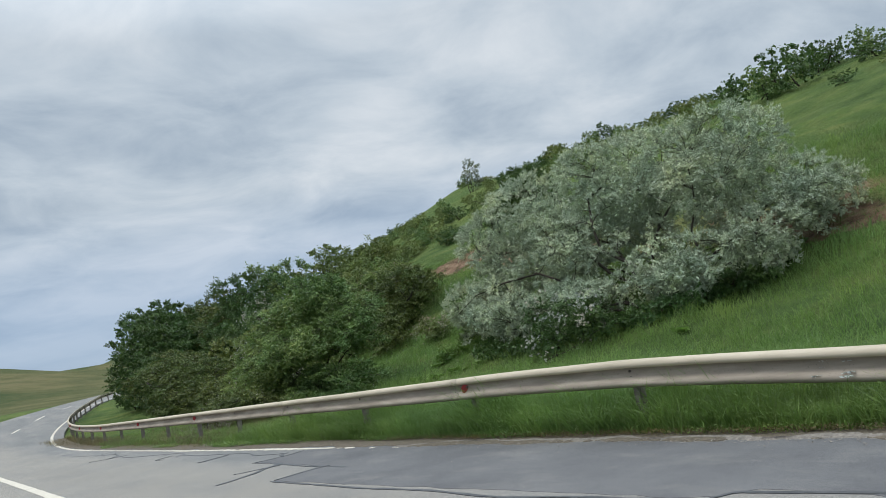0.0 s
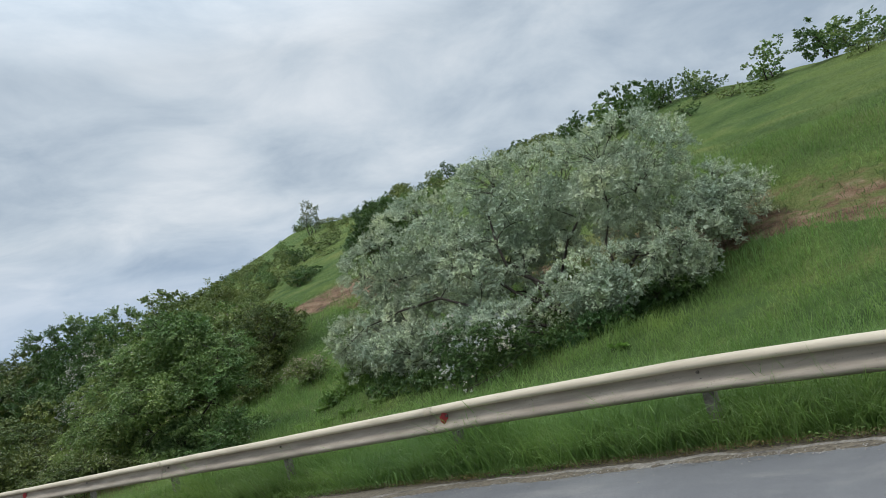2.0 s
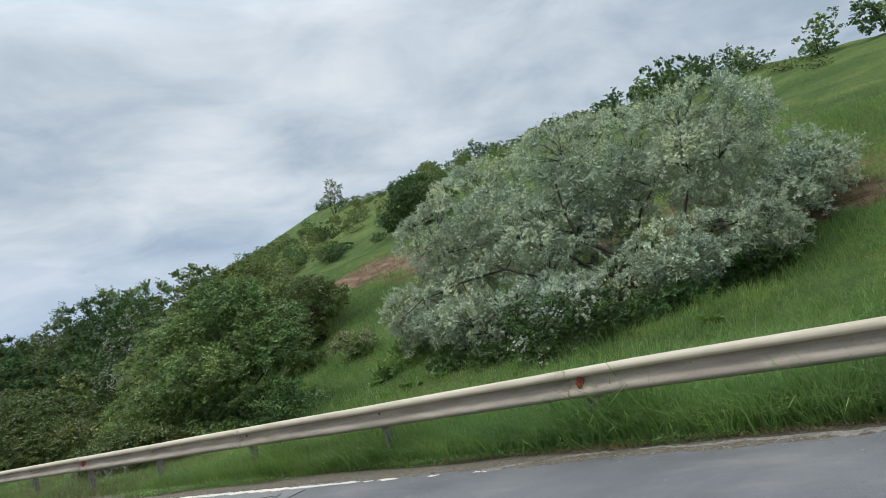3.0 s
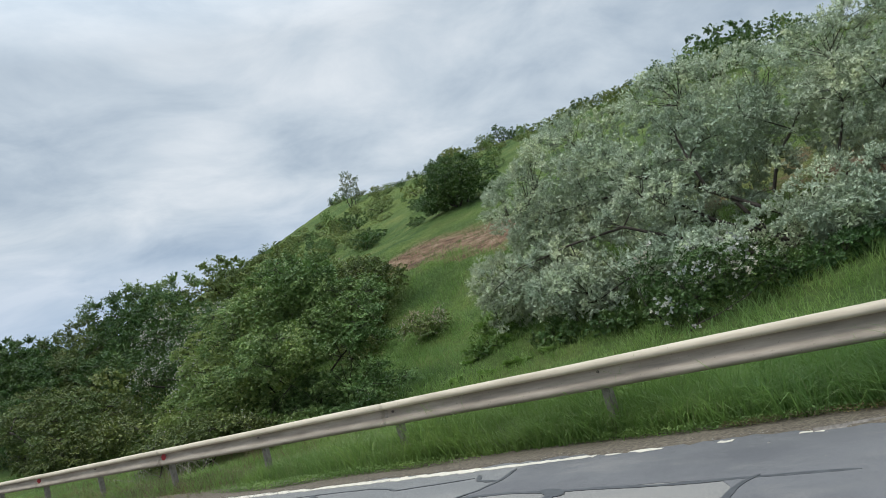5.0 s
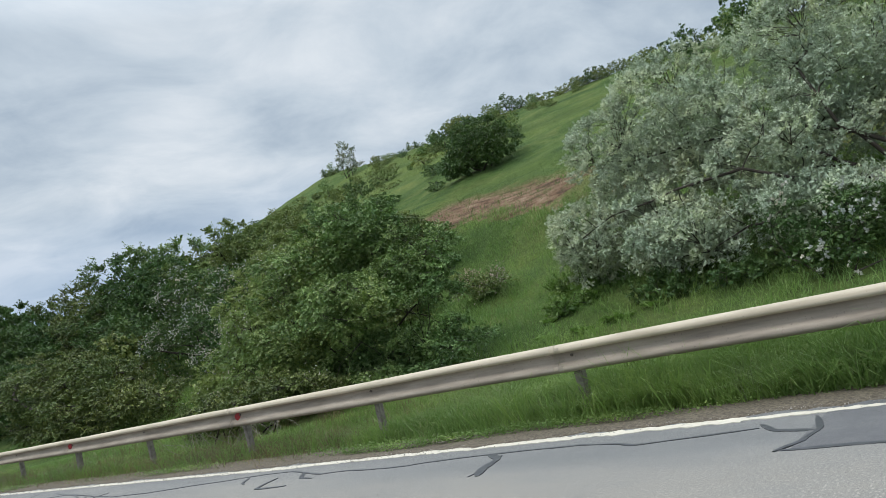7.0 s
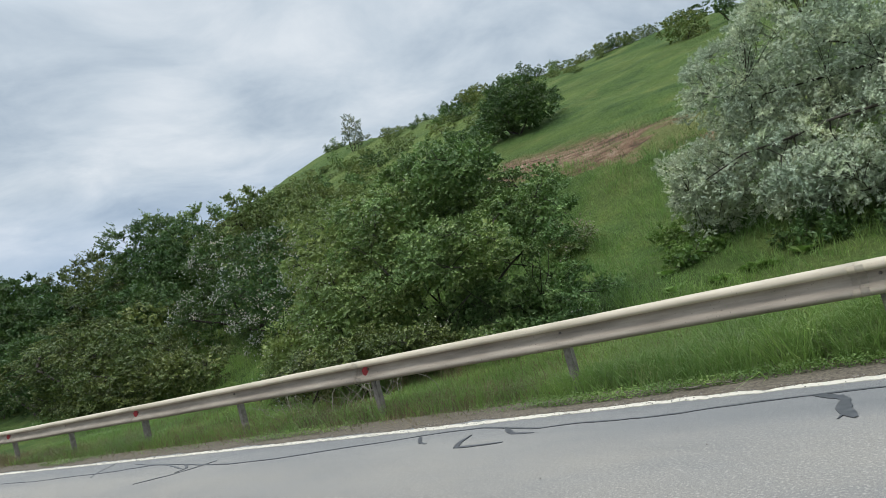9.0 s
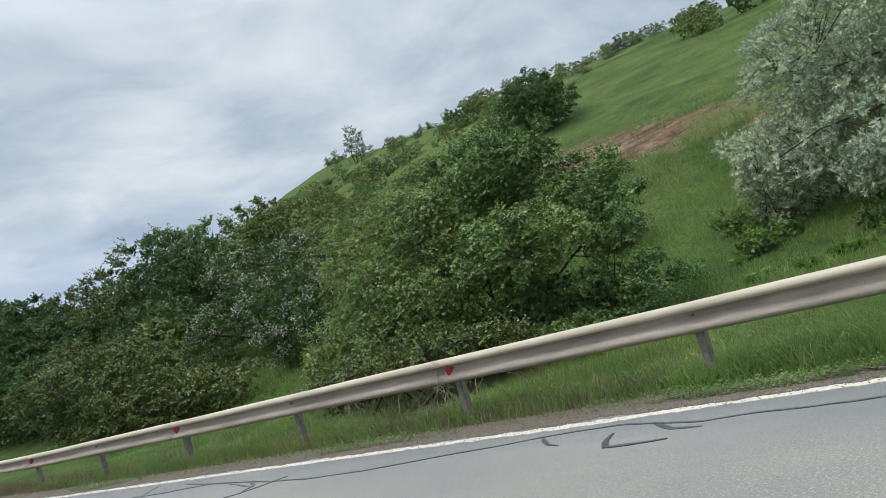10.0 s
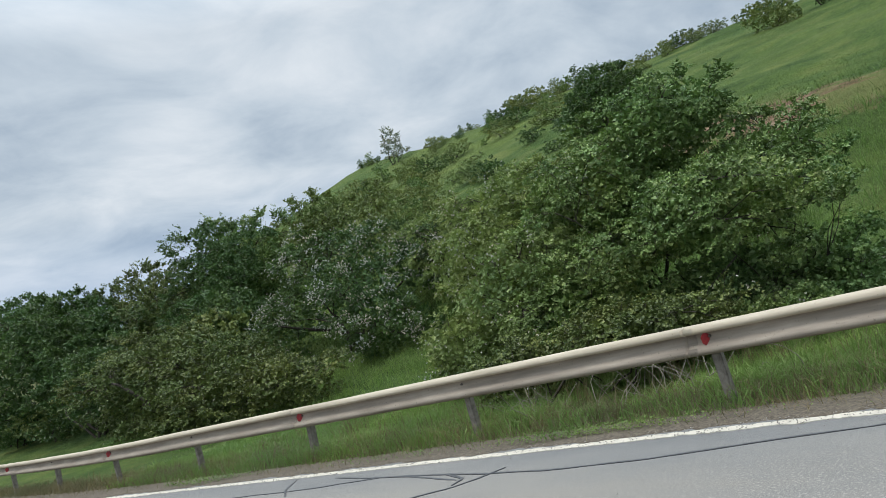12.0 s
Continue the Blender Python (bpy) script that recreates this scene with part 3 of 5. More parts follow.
def tube(path, radii, sides=6):
    """Vertices and quads of a tapering tube along a path."""
    path = np.asarray(path, float)
    t = unit(np.gradient(path, axis=0))
    ref = np.where(np.abs(t[:, 2:3]) < 0.9, np.array([[0, 0, 1.0]]), np.array([[1.0, 0, 0]]))
    a = unit(np.cross(t, ref))
    b = np.cross(t, a)
    ang = np.linspace(0, 2 * np.pi, sides, endpoint=False)
    ring = a[:, None] * np.cos(ang)[None, :, None] + b[:, None] * np.sin(ang)[None, :, None]
    v = path[:, None] + ring * np.asarray(radii)[:, None, None]
    i = np.arange(len(path) - 1)[:, None] * sides
    j = np.arange(sides)[None]
    f = np.stack([i + j, i + (j + 1) % sides, i + sides + (j + 1) % sides, i + sides + j], -1).reshape(-1, 4)
    return v.reshape(-1, 3), f


def join_tubes(name, tubes, mat):
    vs, fs, k = [], [], 0
    for v, f in tubes:
        vs.append(v); fs.append(f + k); k += len(v)
    return mesh_from(name, np.concatenate(vs), np.concatenate(fs), mat, True)


def bent(rng, a, b, n=7, sag=0.12):
    a, b = np.asarray(a, float), np.asarray(b, float)
    t = np.linspace(0, 1, n)[:, None]
    d = np.linalg.norm(b - a)
    off = rng.normal(0, sag * d, 3) * np.array([1, 1, 0.4])
    p = a + (b - a) * t + off * np.sin(np.pi * t) + rng.normal(0, 0.02 * d, (n, 3)) * (t > 0) * (t < 1)
    p[:, 2] += 0.10 * d * np.sin(np.pi * t[:, 0])
    return p


def prisms(a, b, c, ra, rc):
    """Thin three-sided wood running through the points a, b and c, thinning from ra to rc."""
    n = len(a)
    path = np.stack([a, b, c], 1)
    t = unit(c - a)
    ref = np.where(np.abs(t[:, 2:3]) < 0.9, np.array([[0, 0, 1.0]]), np.array([[1.0, 0, 0]]))
    u = unit(np.cross(t, ref))
    w = np.cross(t, u)
    ang = np.array([0, 2.094, 4.189])
    ring = u[:, None] * np.cos(ang)[None, :, None] + w[:, None] * np.sin(ang)[None, :, None]
    r = np.stack(np.broadcast_arrays(ra, 0.5 * (np.asarray(ra) + rc), rc), -1) * np.ones((n, 3))
    v = path[:, :, None] + ring[:, None] * r[:, :, None, None]
    j = np.arange(3)
    f = np.concatenate([np.stack([k * 3 + j, k * 3 + (j + 1) % 3, k * 3 + 3 + (j + 1) % 3, k * 3 + 3 + j], -1) for k in (0, 1)])
    return v.reshape(-1, 3), (np.arange(n)[:, None, None] * 9 + f[None]).reshape(-1, 4)


def thinned(p, space, most=10 ** 6):
    """Indices of points that keep their distance from one another."""
    chosen, cells = [], {}
    for i, c in enumerate(p):
        key = tuple((c // space).astype(int))
        near = [j for a in (-1, 0, 1) for b in (-1, 0, 1) for e in (-1, 0, 1) for j in cells.get((key[0] + a, key[1] + b, key[2] + e), ())]
        if all(((p[j] - c) ** 2).sum() > space * space for j in near):
            chosen.append(i)
            cells.setdefault(key, []).append(i)
        if len(chosen) >= most:
            break
    return np.array(chosen, int)


def shrub(name, label, category, base, lobes, space, shoots, shoot, twigs, leaves, mat, seed, leaf=(0.05, 0.04), rise=0.35, droop=0.25, flat=0.6, stems=5, trunk_r=0.06,
          flowers=None, group="", hollow=0.2, cell=1.0, masses=7, deep=0.6, stray=0.12, void=None, curl=0.75, hubs_most=60, brush=True, pad=0.62, core=0.7, under=0.25):
    """A shrub or tree: limbs from the ground fork to leafy sprays that end on uneven lobes; each spray fans out into shoots, these into twigs with leaves.
    lobes: (dx, dy, dz, rx, ry, rz) from the base. space: between sprays. shoots: in each spray, and shoot: their length.
    flat: how far a spray lies in a layer. rise, droop: how shoots start and end."""
    rng = np.random.default_rng(seed)
    base = np.array(base, float)
    thing = new(name)
    thing.location = base
    tagged(thing, label, category, group)
    whole = np.array(lobes, float)
    # leafy masses standing out from each lobe
    small = []
    for c in whole:
        for _ in range(masses):
            v = unit(rng.normal(size=3) + np.array([0, 0, 0.3]))
            size = rng.uniform(0.34, 0.55)
            small.append(np.r_[c[:3] + v * c[3:] * (1.14 - size), c[3:] * size * np.array([1.12, 1.12, pad])])
    lob = np.concatenate([np.array(small).reshape(-1, 6), whole * np.array([1, 1, 1, core, core, core])])
    area = (lob[:, 3] * lob[:, 4] * lob[:, 5]) ** (2 / 3) * 12.6
    n = int(min(60000, 2.5 * area.sum() / space ** 2))
    pick = rng.choice(len(lob), n, p=area / area.sum())
    d = unit(rng.normal(size=(n, 3)))
    p = lob[pick, :3] + d * lob[pick, 3:] * rng.uniform(0.9, 1.04, n)[:, None]
    out = unit(d / lob[pick, 3:])

    def open_air(q, low=0.06):
        ok = q[:, 2] > land(q[:, 0] + base[0], q[:, 1] + base[1]) - base[2] + low
        if void:
            ok &= (((q + base - np.array(void[:3])) / np.array(void[3:])) ** 2).sum(1) > 1
        return ok

    keep = open_air(p)
    q = p * cell + seed
    cave = np.sin(q[:, 0] * 2.3 + 1.6 * np.sin(q[:, 1] * 1.7)) * np.cos(q[:, 1] * 2.1 + 1.2 * np.sin(q[:, 2] * 2.9)) + 0.8 * np.sin(q[:, 2] * 4.2 + q[:, 0] * 1.1 + np.cos(q[:, 1] * 2.6))
    cave = cave - 0.7 * d[:, 2]
    keep &= cave < np.quantile(cave, 1 - hollow)
    keep &= (d[:, 2] > -0.3) | (rng.random(n) < under)
    for k in range(len(lob)):
        keep &= ~(((((p - lob[k, :3]) / lob[k, 3:]) ** 2).sum(1) < 0.72) & (pick != k))
    p, out = p[keep], out[keep]
    sel = thinned(p, space)
    p, out = p[sel], out[sel]
    # each spray: a fan of shoots from one knot a little inside the crown
    knots = p - out * shoot * 0.45
    size = rng.uniform(0.7, 1.3, len(p)) * np.where(rng.random(len(p)) < stray, 1.4, 1.0)
    fan = rng.normal(size=(len(p), shoots, 3)) * np.array([1, 1, 1 - 0.75 * flat])
    axis = unit(out[:, None] * 0.85 + unit(fan) * 0.95 + np.array([0, 0, rise])).reshape(-1, 3)
    out = np.repeat(out, shoots, 0)
    m = len(axis)
    length = (shoot * size[:, None] * rng.uniform(0.55, 1.15, (len(p), shoots))).ravel()
    start = np.repeat(knots, shoots, 0) + rng.normal(0, 0.05, (m, 3))
    sag = np.array([0, 0, -1.0]) * droop

    def along(s):
        return start + axis * (length * s)[:, None] + sag * (length * s * s)[:, None]

    # twigs: the shoot itself, then its side twigs by turns on either side
    o_all, d_all, l_all, g_all = [along(np.full(m, 0.3))], [axis], [length * 0.7], [np.full(m, droop * 1.3)]
    wood = [prisms(start, along(np.full(m, 0.3)), along(np.full(m, 0.6)), 0.003, 0.0015)]
    for j in range(twigs):
        s = np.clip((j + 0.5) / twigs * 0.75 + 0.16 + rng.normal(0, 0.05, m), 0.1, 0.97)
        tan = unit(axis + 2 * sag * s[:, None])
        a = unit(np.cross(tan, np.array([0, 0, 1.0])) + 1e-4)
        b = np.cross(a, tan)
        th = np.pi * (j % 2) + rng.normal(0, 0.5, m) + (1 - flat) * rng.uniform(-1.8, 1.8, m)
        way = unit(tan * 0.75 + (a * np.cos(th)[:, None] + b * (np.sin(th) * (1 - 0.5 * flat))[:, None]) * 0.8 + np.array([0, 0, 0.15 * rise]))
        o, ln = along(s), length * rng.uniform(0.32, 0.58, m) * (1.1 - 0.5 * s)
        o_all.append(o); d_all.append(way); l_all.append(ln); g_all.append(np.full(m, droop * 0.6))
    o, way, ln, g = np.concatenate(o_all), np.concatenate(d_all), np.concatenate(l_all), np.concatenate(g_all)
    face = np.tile(out, (twigs + 1, 1))
    t = len(o)
    u = (np.arange(leaves)[None] + rng.random((t, leaves))) / leaves
    at = o[:, None] + way[:, None] * (ln[:, None] * u)[..., None]
    at[..., 2] -= g[:, None] * ln[:, None] * u * u * 0.6
    a = unit(np.cross(way, np.array([0.13, 0.07, 1.0])))
    b = np.cross(a, way)
    phi = rng.uniform(0, 6.283, (t, leaves))
    rad = a[:, None] * np.cos(phi)[..., None] + b[:, None] * (np.sin(phi) * (1 - 0.4 * flat))[..., None]
    leaf_way = unit(way[:, None] * (1.0 - curl * 0.5) + rad * curl + rng.normal(0, 0.15, at.shape))
    bulge = unit(at - np.tile(np.repeat(knots, shoots, 0), (twigs + 1, 1))[:, None])
    up = unit(np.array([0, 0, 0.4]) + bulge * 0.75 + face[:, None] * 0.2 + rng.normal(0, 0.2, at.shape))
    k = rng.uniform(0.6, 1.2, (t, leaves)) * (1.15 - 0.4 * u)
    at, leaf_way, up, k = at.reshape(-1, 3), leaf_way.reshape(-1, 3), up.reshape(-1, 3), k.ravel()
    # older, larger leaves in the shade of the crown
    n = int(len(at) * deep * 0.3)
    pk = rng.choice(len(whole), n, p=whole[:, 3] * whole[:, 4] / (whole[:, 3] * whole[:, 4]).sum())
    at = np.concatenate([at, whole[pk, :3] + unit(rng.normal(size=(n, 3))) * whole[pk, 3:] * rng.uniform(0.3, 0.7, n)[:, None]])
    leaf_way = np.concatenate([leaf_way, unit(rng.normal(size=(n, 3)))])
    up = np.concatenate([up, unit(rng.normal(0, 0.6, (n, 3)) + np.array([0, 0, 0.8]))])
    k = np.concatenate([k, rng.uniform(1.3, 2.1, n)])
    ok = open_air(at, 0.01)
    child("crown", leaf_mesh("crown", at[ok], leaf_way[ok], up[ok], leaf[0] * k[ok], leaf[1] * k[ok], mat), thing)
    if flowers:
        count, fmat, fsize, where = flowers
        facing = np.flatnonzero((out * unit(np.array(where, float))).sum(1) > 0.05)
        sel = rng.choice(facing, max(2, count // 5))
        at = (along(np.full(m, 0.9))[sel][:, None] + rng.normal(0, 0.09, (len(sel), 5, 3)) + out[sel][:, None] * 0.04).reshape(-1, 3)
        at = np.repeat(at, 5, 0)
        child("blossom", leaf_mesh("blossom", at, unit(rng.normal(size=at.shape) + np.array([-0.4, -0.2, 0.3])), unit(rng.normal(size=at.shape) + np.array([-0.5, -0.3, 0.5])), fsize * 0.7, fsize * 0.6, fmat), thing, "small pale flowers")
    # limbs from the ground, branches from them to hubs inside the crown, and twigs from those to the shoots
    pts = p[thinned(p, max(0.6, 0.3 * float(whole[:, 3:].max())), hubs_most)]
    near_lobe = np.argmin(((pts[:, None] - whole[None, :, :3]) ** 2 / whole[None, :, 3:] ** 2).sum(-1), 1)
    hubs = whole[near_lobe, :3] + (pts - whole[near_lobe, :3]) * 0.6
    hubs[:, 2] = np.maximum(hubs[:, 2], land(hubs[:, 0] + base[0], hubs[:, 1] + base[1]) - base[2] + 0.2)
    ends = [int(np.argmax(hubs[:, 2]))]
    while len(ends) < min(stems, len(hubs)):
        gap = ((hubs[:, None] - hubs[ends][None]) ** 2).sum(-1).min(1)
        ends.append(int(np.argmax(gap)))
    nodes, limbs = [], []
    for e in ends:
        foot = np.array([rng.normal(0, 0.08 + 0.025 * stems), rng.normal(0, 0.08 + 0.025 * stems), 0.0])
        foot[2] = float(land(foot[0] + base[0], foot[1] + base[1])) - base[2] - 0.1
        path = bent(rng, foot, hubs[e], 8)
        rr = trunk_r * rng.uniform(0.7, 1.15) * np.linspace(1, 0.22, 8)
        limb = child("limb", join_tubes("limb", [tube(path, rr, 7)], BARK), thing)
        nodes.append(path[2:]); limbs.append((limb, path, rr))
    for i, h in enumerate(hubs):
        if i in ends:
            continue
        k = int(np.argmin([((path[2:7] - h) ** 2).sum(1).min() for _, path, _ in limbs]))
        limb, path, rr = limbs[k]
        j = 2 + int(np.argmin(((path[2:7] - h) ** 2).sum(1) + np.array([0.0, 0.05, 0.1, 0.2, 0.3])))
        way_to = bent(rng, path[j], h, 6)
        child("branch", join_tubes("branch", [tube(way_to, rr[j] * np.linspace(0.6, 0.2, 6), 5)], BARK), limb)
        nodes.append(way_to[2:])
    nodes = np.concatenate(nodes)
    if brush:
        root = nodes[np.array([int(np.argmin(((nodes - c) ** 2).sum(1))) for c in knots])]
        mid = 0.5 * (root + knots) + rng.normal(0, 0.06, knots.shape) + np.array([0, 0, 0.06])
        wood.append(prisms(root, mid, knots, 0.009, 0.004))
        tagged(child("brushwood", join_tubes("brushwood", wood, BARK), thing), "thin dark wood inside the crown", kind="stuff")
    return thing


def at_ground(x, y, sink=0.0):
    return (x, y, float(land(x, y)) - sink)



def from_base(base, *lobes):
    """Lobes given by their places in the world."""
    return [(x - base[0], y - base[1], z - base[2], rx, ry, rz) for x, y, z, rx, ry, rz in lobes]


OLEASTER = at_ground(14.8, 12.4)
shrub("silver_shrub", "broad silvery-grey leaved oleaster on the grassy slope", "tree", OLEASTER,
      from_base(OLEASTER, (16.0, 11.3, 3.8, 1.9, 1.6, 1.7), (15.9, 13.9, 4.0, 1.9, 2.0, 1.75), (15.5, 16.6, 3.8, 1.8, 1.9, 1.75), (15.1, 18.1, 3.2, 1.4, 1.2, 1.9), (14.4, 19.0, 2.0, 1.0, 1.2, 1.0),
                (16.5, 9.7, 2.9, 1.3, 1.0, 1.0), (14.2, 11.6, 1.75, 1.1, 1.5, 0.85), (13.8, 16.9, 1.7, 1.1, 1.7, 1.0), (15.2, 10.2, 2.0, 1.1, 1.1, 0.85), (14.7, 15.2, 2.7, 1.3, 1.5, 1.2), (13.8, 14.3, 1.6, 1.0, 1.4, 0.85)),
      0.32, 10, 0.28, 3, 8, LEAF_SILVER, 11, (0.066, 0.026), rise=0.45, droop=0.15, flat=0.1, stems=12, trunk_r=0.05, hollow=0.2, cell=1.3, masses=8, deep=0.7, stray=0.16, void=(14.5, 12.5, 2.5, 0.9, 0.9, 0.4), curl=0.65, pad=0.85)

HAW = at_ground(10.9, 23.4)
shrub("hawthorn", "large dark green hawthorn arching over the guardrail", "shrub", HAW,
      from_base(HAW, (11.2, 22.7, 3.5, 1.3, 1.5, 0.85), (11.3, 23.3, 2.3, 1.4, 1.7, 1.1), (10.6, 24.0, 2.8, 1.3, 1.5, 0.95), (11.4, 21.5, 2.4, 1.2, 1.1, 0.9), (9.7, 21.9, 1.95, 1.05, 1.8, 0.75), (9.5, 23.7, 1.3, 0.95, 1.3, 0.85),
                (10.8, 21.0, 0.75, 1.1, 1.0, 0.65), (10.5, 22.2, 0.85, 1.1, 1.8, 0.75), (9.3, 24.3, 0.6, 0.8, 1.2, 0.5), (9.6, 21.4, 0.45, 0.8, 1.2, 0.35)),
      0.36, 10, 0.34, 3, 8, LEAF_HAW, 21, (0.05, 0.044), hollow=0.22, flat=0.8, deep=1.0, stems=8, trunk_r=0.035, void=(9.2, 21.6, 0.9, 0.6, 0.9, 0.25), flowers=(90, LEAF_WHITE, 0.03, (-0.6, 0.7, -0.5)))
PALE = at_ground(9.9, 25.7)
shrub("hawthorn", "pale green hawthorn hung with small white blossom", "shrub", PALE,
      from_base(PALE, (9.9, 25.3, 1.5, 1.3, 1.5, 1.1), (9.4, 26.4, 0.9, 0.9, 1.0, 0.75), (10.7, 26.2, 2.3, 1.2, 1.3, 1.0), (11.7, 26.0, 3.2, 1.3, 1.4, 1.0)),
      0.36, 9, 0.3, 3, 8, LEAF_PALE, 22, (0.05, 0.044), droop=0.4, hollow=0.2, stems=5, trunk_r=0.03, flowers=(420, LEAF_WHITE, 0.034, (-0.8, 0.3, -0.3)))

LOW = at_ground(7.9, 23.2)
shrub("hawthorn", "low hawthorn growth with dry stems under the guardrail", "shrub", LOW,
      from_base(LOW, (8.1, 22.6, 0.75, 0.9, 1.2, 0.3), (7.9, 24.3, 0.5, 0.6, 0.9, 0.42), (8.7, 22.4, 0.45, 0.5, 0.9, 0.4)),
      0.24, 8, 0.28, 3, 7, LEAF_MOSS, 23, (0.045, 0.04), stems=6, trunk_r=0.018, hollow=0.1, masses=4, core=0.95, under=0.1, deep=1.0, flowers=(60, LEAF_WHITE, 0.03, (-0.8, -0.2, 0.2)))

W = at_ground(15.6, 35.6)
shrub("blossoming_hawthorn", "hawthorn bush dotted with white blossom above bare stems", "shrub", W,
      from_base(W, (15.6, 35.4, 3.6, 2.0, 2.6, 1.7), (14.6, 33.8, 2.6, 1.3, 1.7, 1.3), (16.6, 33.0, 3.4, 1.5, 1.6, 1.3), (15.0, 37.8, 2.7, 1.5, 1.8, 1.5), (14.2, 32.7, 1.5, 1.2, 1.5, 0.95)),
      0.46, 9, 0.38, 3, 8, LEAF_DARK, 31, (0.066, 0.056), hollow=0.32, stems=10, trunk_r=0.05, deep=0.3, flowers=(2400, LEAF_WHITE, 0.056, (-1, -0.5, 0)))
H2 = at_ground(11.4, 37.2)
shrub("hawthorn", "spreading mid-green hawthorn on the verge behind the guardrail", "shrub", H2,
      from_base(H2, (11.4, 38.4, 2.1, 1.9, 2.5, 1.6), (10.9, 35.8, 1.3, 1.4, 1.8, 1.2), (11.2, 41.2, 2.0, 1.8, 2.0, 1.6), (10.5, 38.0, 0.9, 1.1, 2.0, 0.8), (10.9, 33.5, 1.0, 1.2, 1.6, 0.95)),
      0.46, 9, 0.42, 3, 8, LEAF_MOSS, 41, (0.07, 0.06), rise=0.25, flat=0.85, hollow=0.25, stems=7)
B1 = at_ground(17.4, 27.6)
shrub("hawthorn", "rounded green bush below the bare bank", "shrub", B1,
      from_base(B1, (17.4, 27.6, 3.9, 1.8, 1.9, 1.3), (16.3, 27.0, 2.7, 1.4, 1.5, 1.1), (15.4, 26.0, 1.9, 1.0, 1.2, 0.8)), 0.44, 9, 0.36, 3, 8, LEAF_MOSS, 51, (0.066, 0.056))
B2 = at_ground(16.8, 31.5)
shrub("hawthorn", "yellow-green bush with faded pinkish blossom on the overgrown slope", "shrub", B2,
      from_base(B2, (17.2, 31.3, 3.7, 2.0, 2.3, 1.2), (17.7, 29.8, 4.3, 1.4, 1.5, 1.0), (15.0, 30.0, 2.3, 1.6, 1.7, 1.2), (13.8, 28.6, 1.5, 1.2, 1.4, 0.9)), 0.44, 9, 0.36, 3, 8, LEAF_PALE, 61, (0.066, 0.056), flowers=(500, LEAF_PINK, 0.045, (-1, -0.5, 0.2)))
T1 = at_ground(17.0, 44.0)
shrub("wild_tree", "leafy green tree among the bushes", "tree", T1,
      from_base(T1, (17.0, 44.0, 5.7, 2.2, 2.6, 2.0), (15.4, 42.0, 3.8, 1.8, 2.2, 1.7)), 0.6, 9, 0.5, 3, 8, LEAF_DARK, 71, (0.085, 0.066), rise=0.6, droop=0.15)
T2 = at_ground(15.4, 56.0)
shrub("wild_tree", "tall dark green tree at the bend of the road", "tree", T2,
      from_base(T2, (15.4, 56.0, 5.4, 2.6, 3.0, 2.5), (15.2, 52.0, 4.9, 2.4, 2.8, 2.2), (13.6, 49.0, 3.0, 2.0, 2.4, 1.8), (12.9, 52.5, 4.9, 1.8, 2.4, 2.5), (12.6, 55.8, 3.4, 1.6, 2.3, 2.5)), 0.7, 8, 0.56, 3, 8, LEAF_DARK, 81, (0.11, 0.08), rise=0.6, droop=0.15)
T3 = at_ground(20.3, 46.5)
shrub("wild_tree", "mid-green tree rising above the bushes", "tree", T3,
      from_base(T3, (20.3, 46.8, 6.9, 2.3, 2.5, 2.0), (19.0, 44.8, 5.4, 2.0, 2.2, 1.8)), 0.65, 8, 0.52, 3, 8, LEAF_HAW, 72, (0.1, 0.078), rise=0.7, droop=0.15, stray=0.25)
T4 = at_ground(24.0, 45.5)
shrub("wild_tree", "pale yellow-green bushy tree near the skyline", "tree", T4,
      from_base(T4, (24.0, 45.5, 7.6, 2.2, 2.4, 1.9), (26.5, 44.0, 7.9, 1.8, 2.0, 1.4)), 0.65, 8, 0.52, 3, 7, LEAF_OLIVE, 73, (0.1, 0.08), rise=0.6, droop=0.3)
T5 = at_ground(16.6, 62.0)
shrub("wild_tree", "tall dark tree beyond the bend", "tree", T5,
      from_base(T5, (16.6, 62.0, 6.4, 2.8, 3.0, 2.7), (17.5, 57.5, 5.2, 2.4, 2.8, 2.2)), 0.75, 8, 0.6, 3, 7, LEAF_DARK, 74, (0.13, 0.1), rise=0.6, droop=0.15)
T6 = at_ground(18.0, 51.0)
shrub("wild_tree", "leafy mid-green tree between darker ones", "tree", T6,
      from_base(T6, (18.0, 51.5, 5.9, 2.2, 2.6, 1.9), (17.0, 49.5, 4.6, 1.8, 2.0, 1.7)), 0.65, 8, 0.52, 3, 7, LEAF_MOSS, 75, (0.1, 0.078), rise=0.6, droop=0.15, stray=0.2)
H3 = at_ground(12.6, 47.0)
shrub("hawthorn", "dense dark bush at the roadside before the bend", "shrub", H3,
      from_base(H3, (12.6, 46.5, 2.3, 1.8, 2.4, 1.6), (13.4, 50.5, 2.6, 1.9, 2.4, 1.9)), 0.6, 9, 0.48, 3, 8, LEAF_DARK, 42, (0.085, 0.065))
D1 = at_ground(29.3, 32.1)
shrub("hillside_bush", "dark rounded bush on the open hillside above the bank", "bush", D1,
      from_base(D1, (29.3, 32.1, D1[2] + 1.2, 1.9, 2.1, 1.35), (28.7, 30.9, D1[2] + 0.7, 1.2, 1.2, 1.0), (28.8, 33.2, D1[2] + 0.65, 1.2, 1.3, 0.9)), 0.5, 9, 0.4, 3, 8, LEAF_DARK, 91, (0.085, 0.065), stems=4, hollow=0.2)

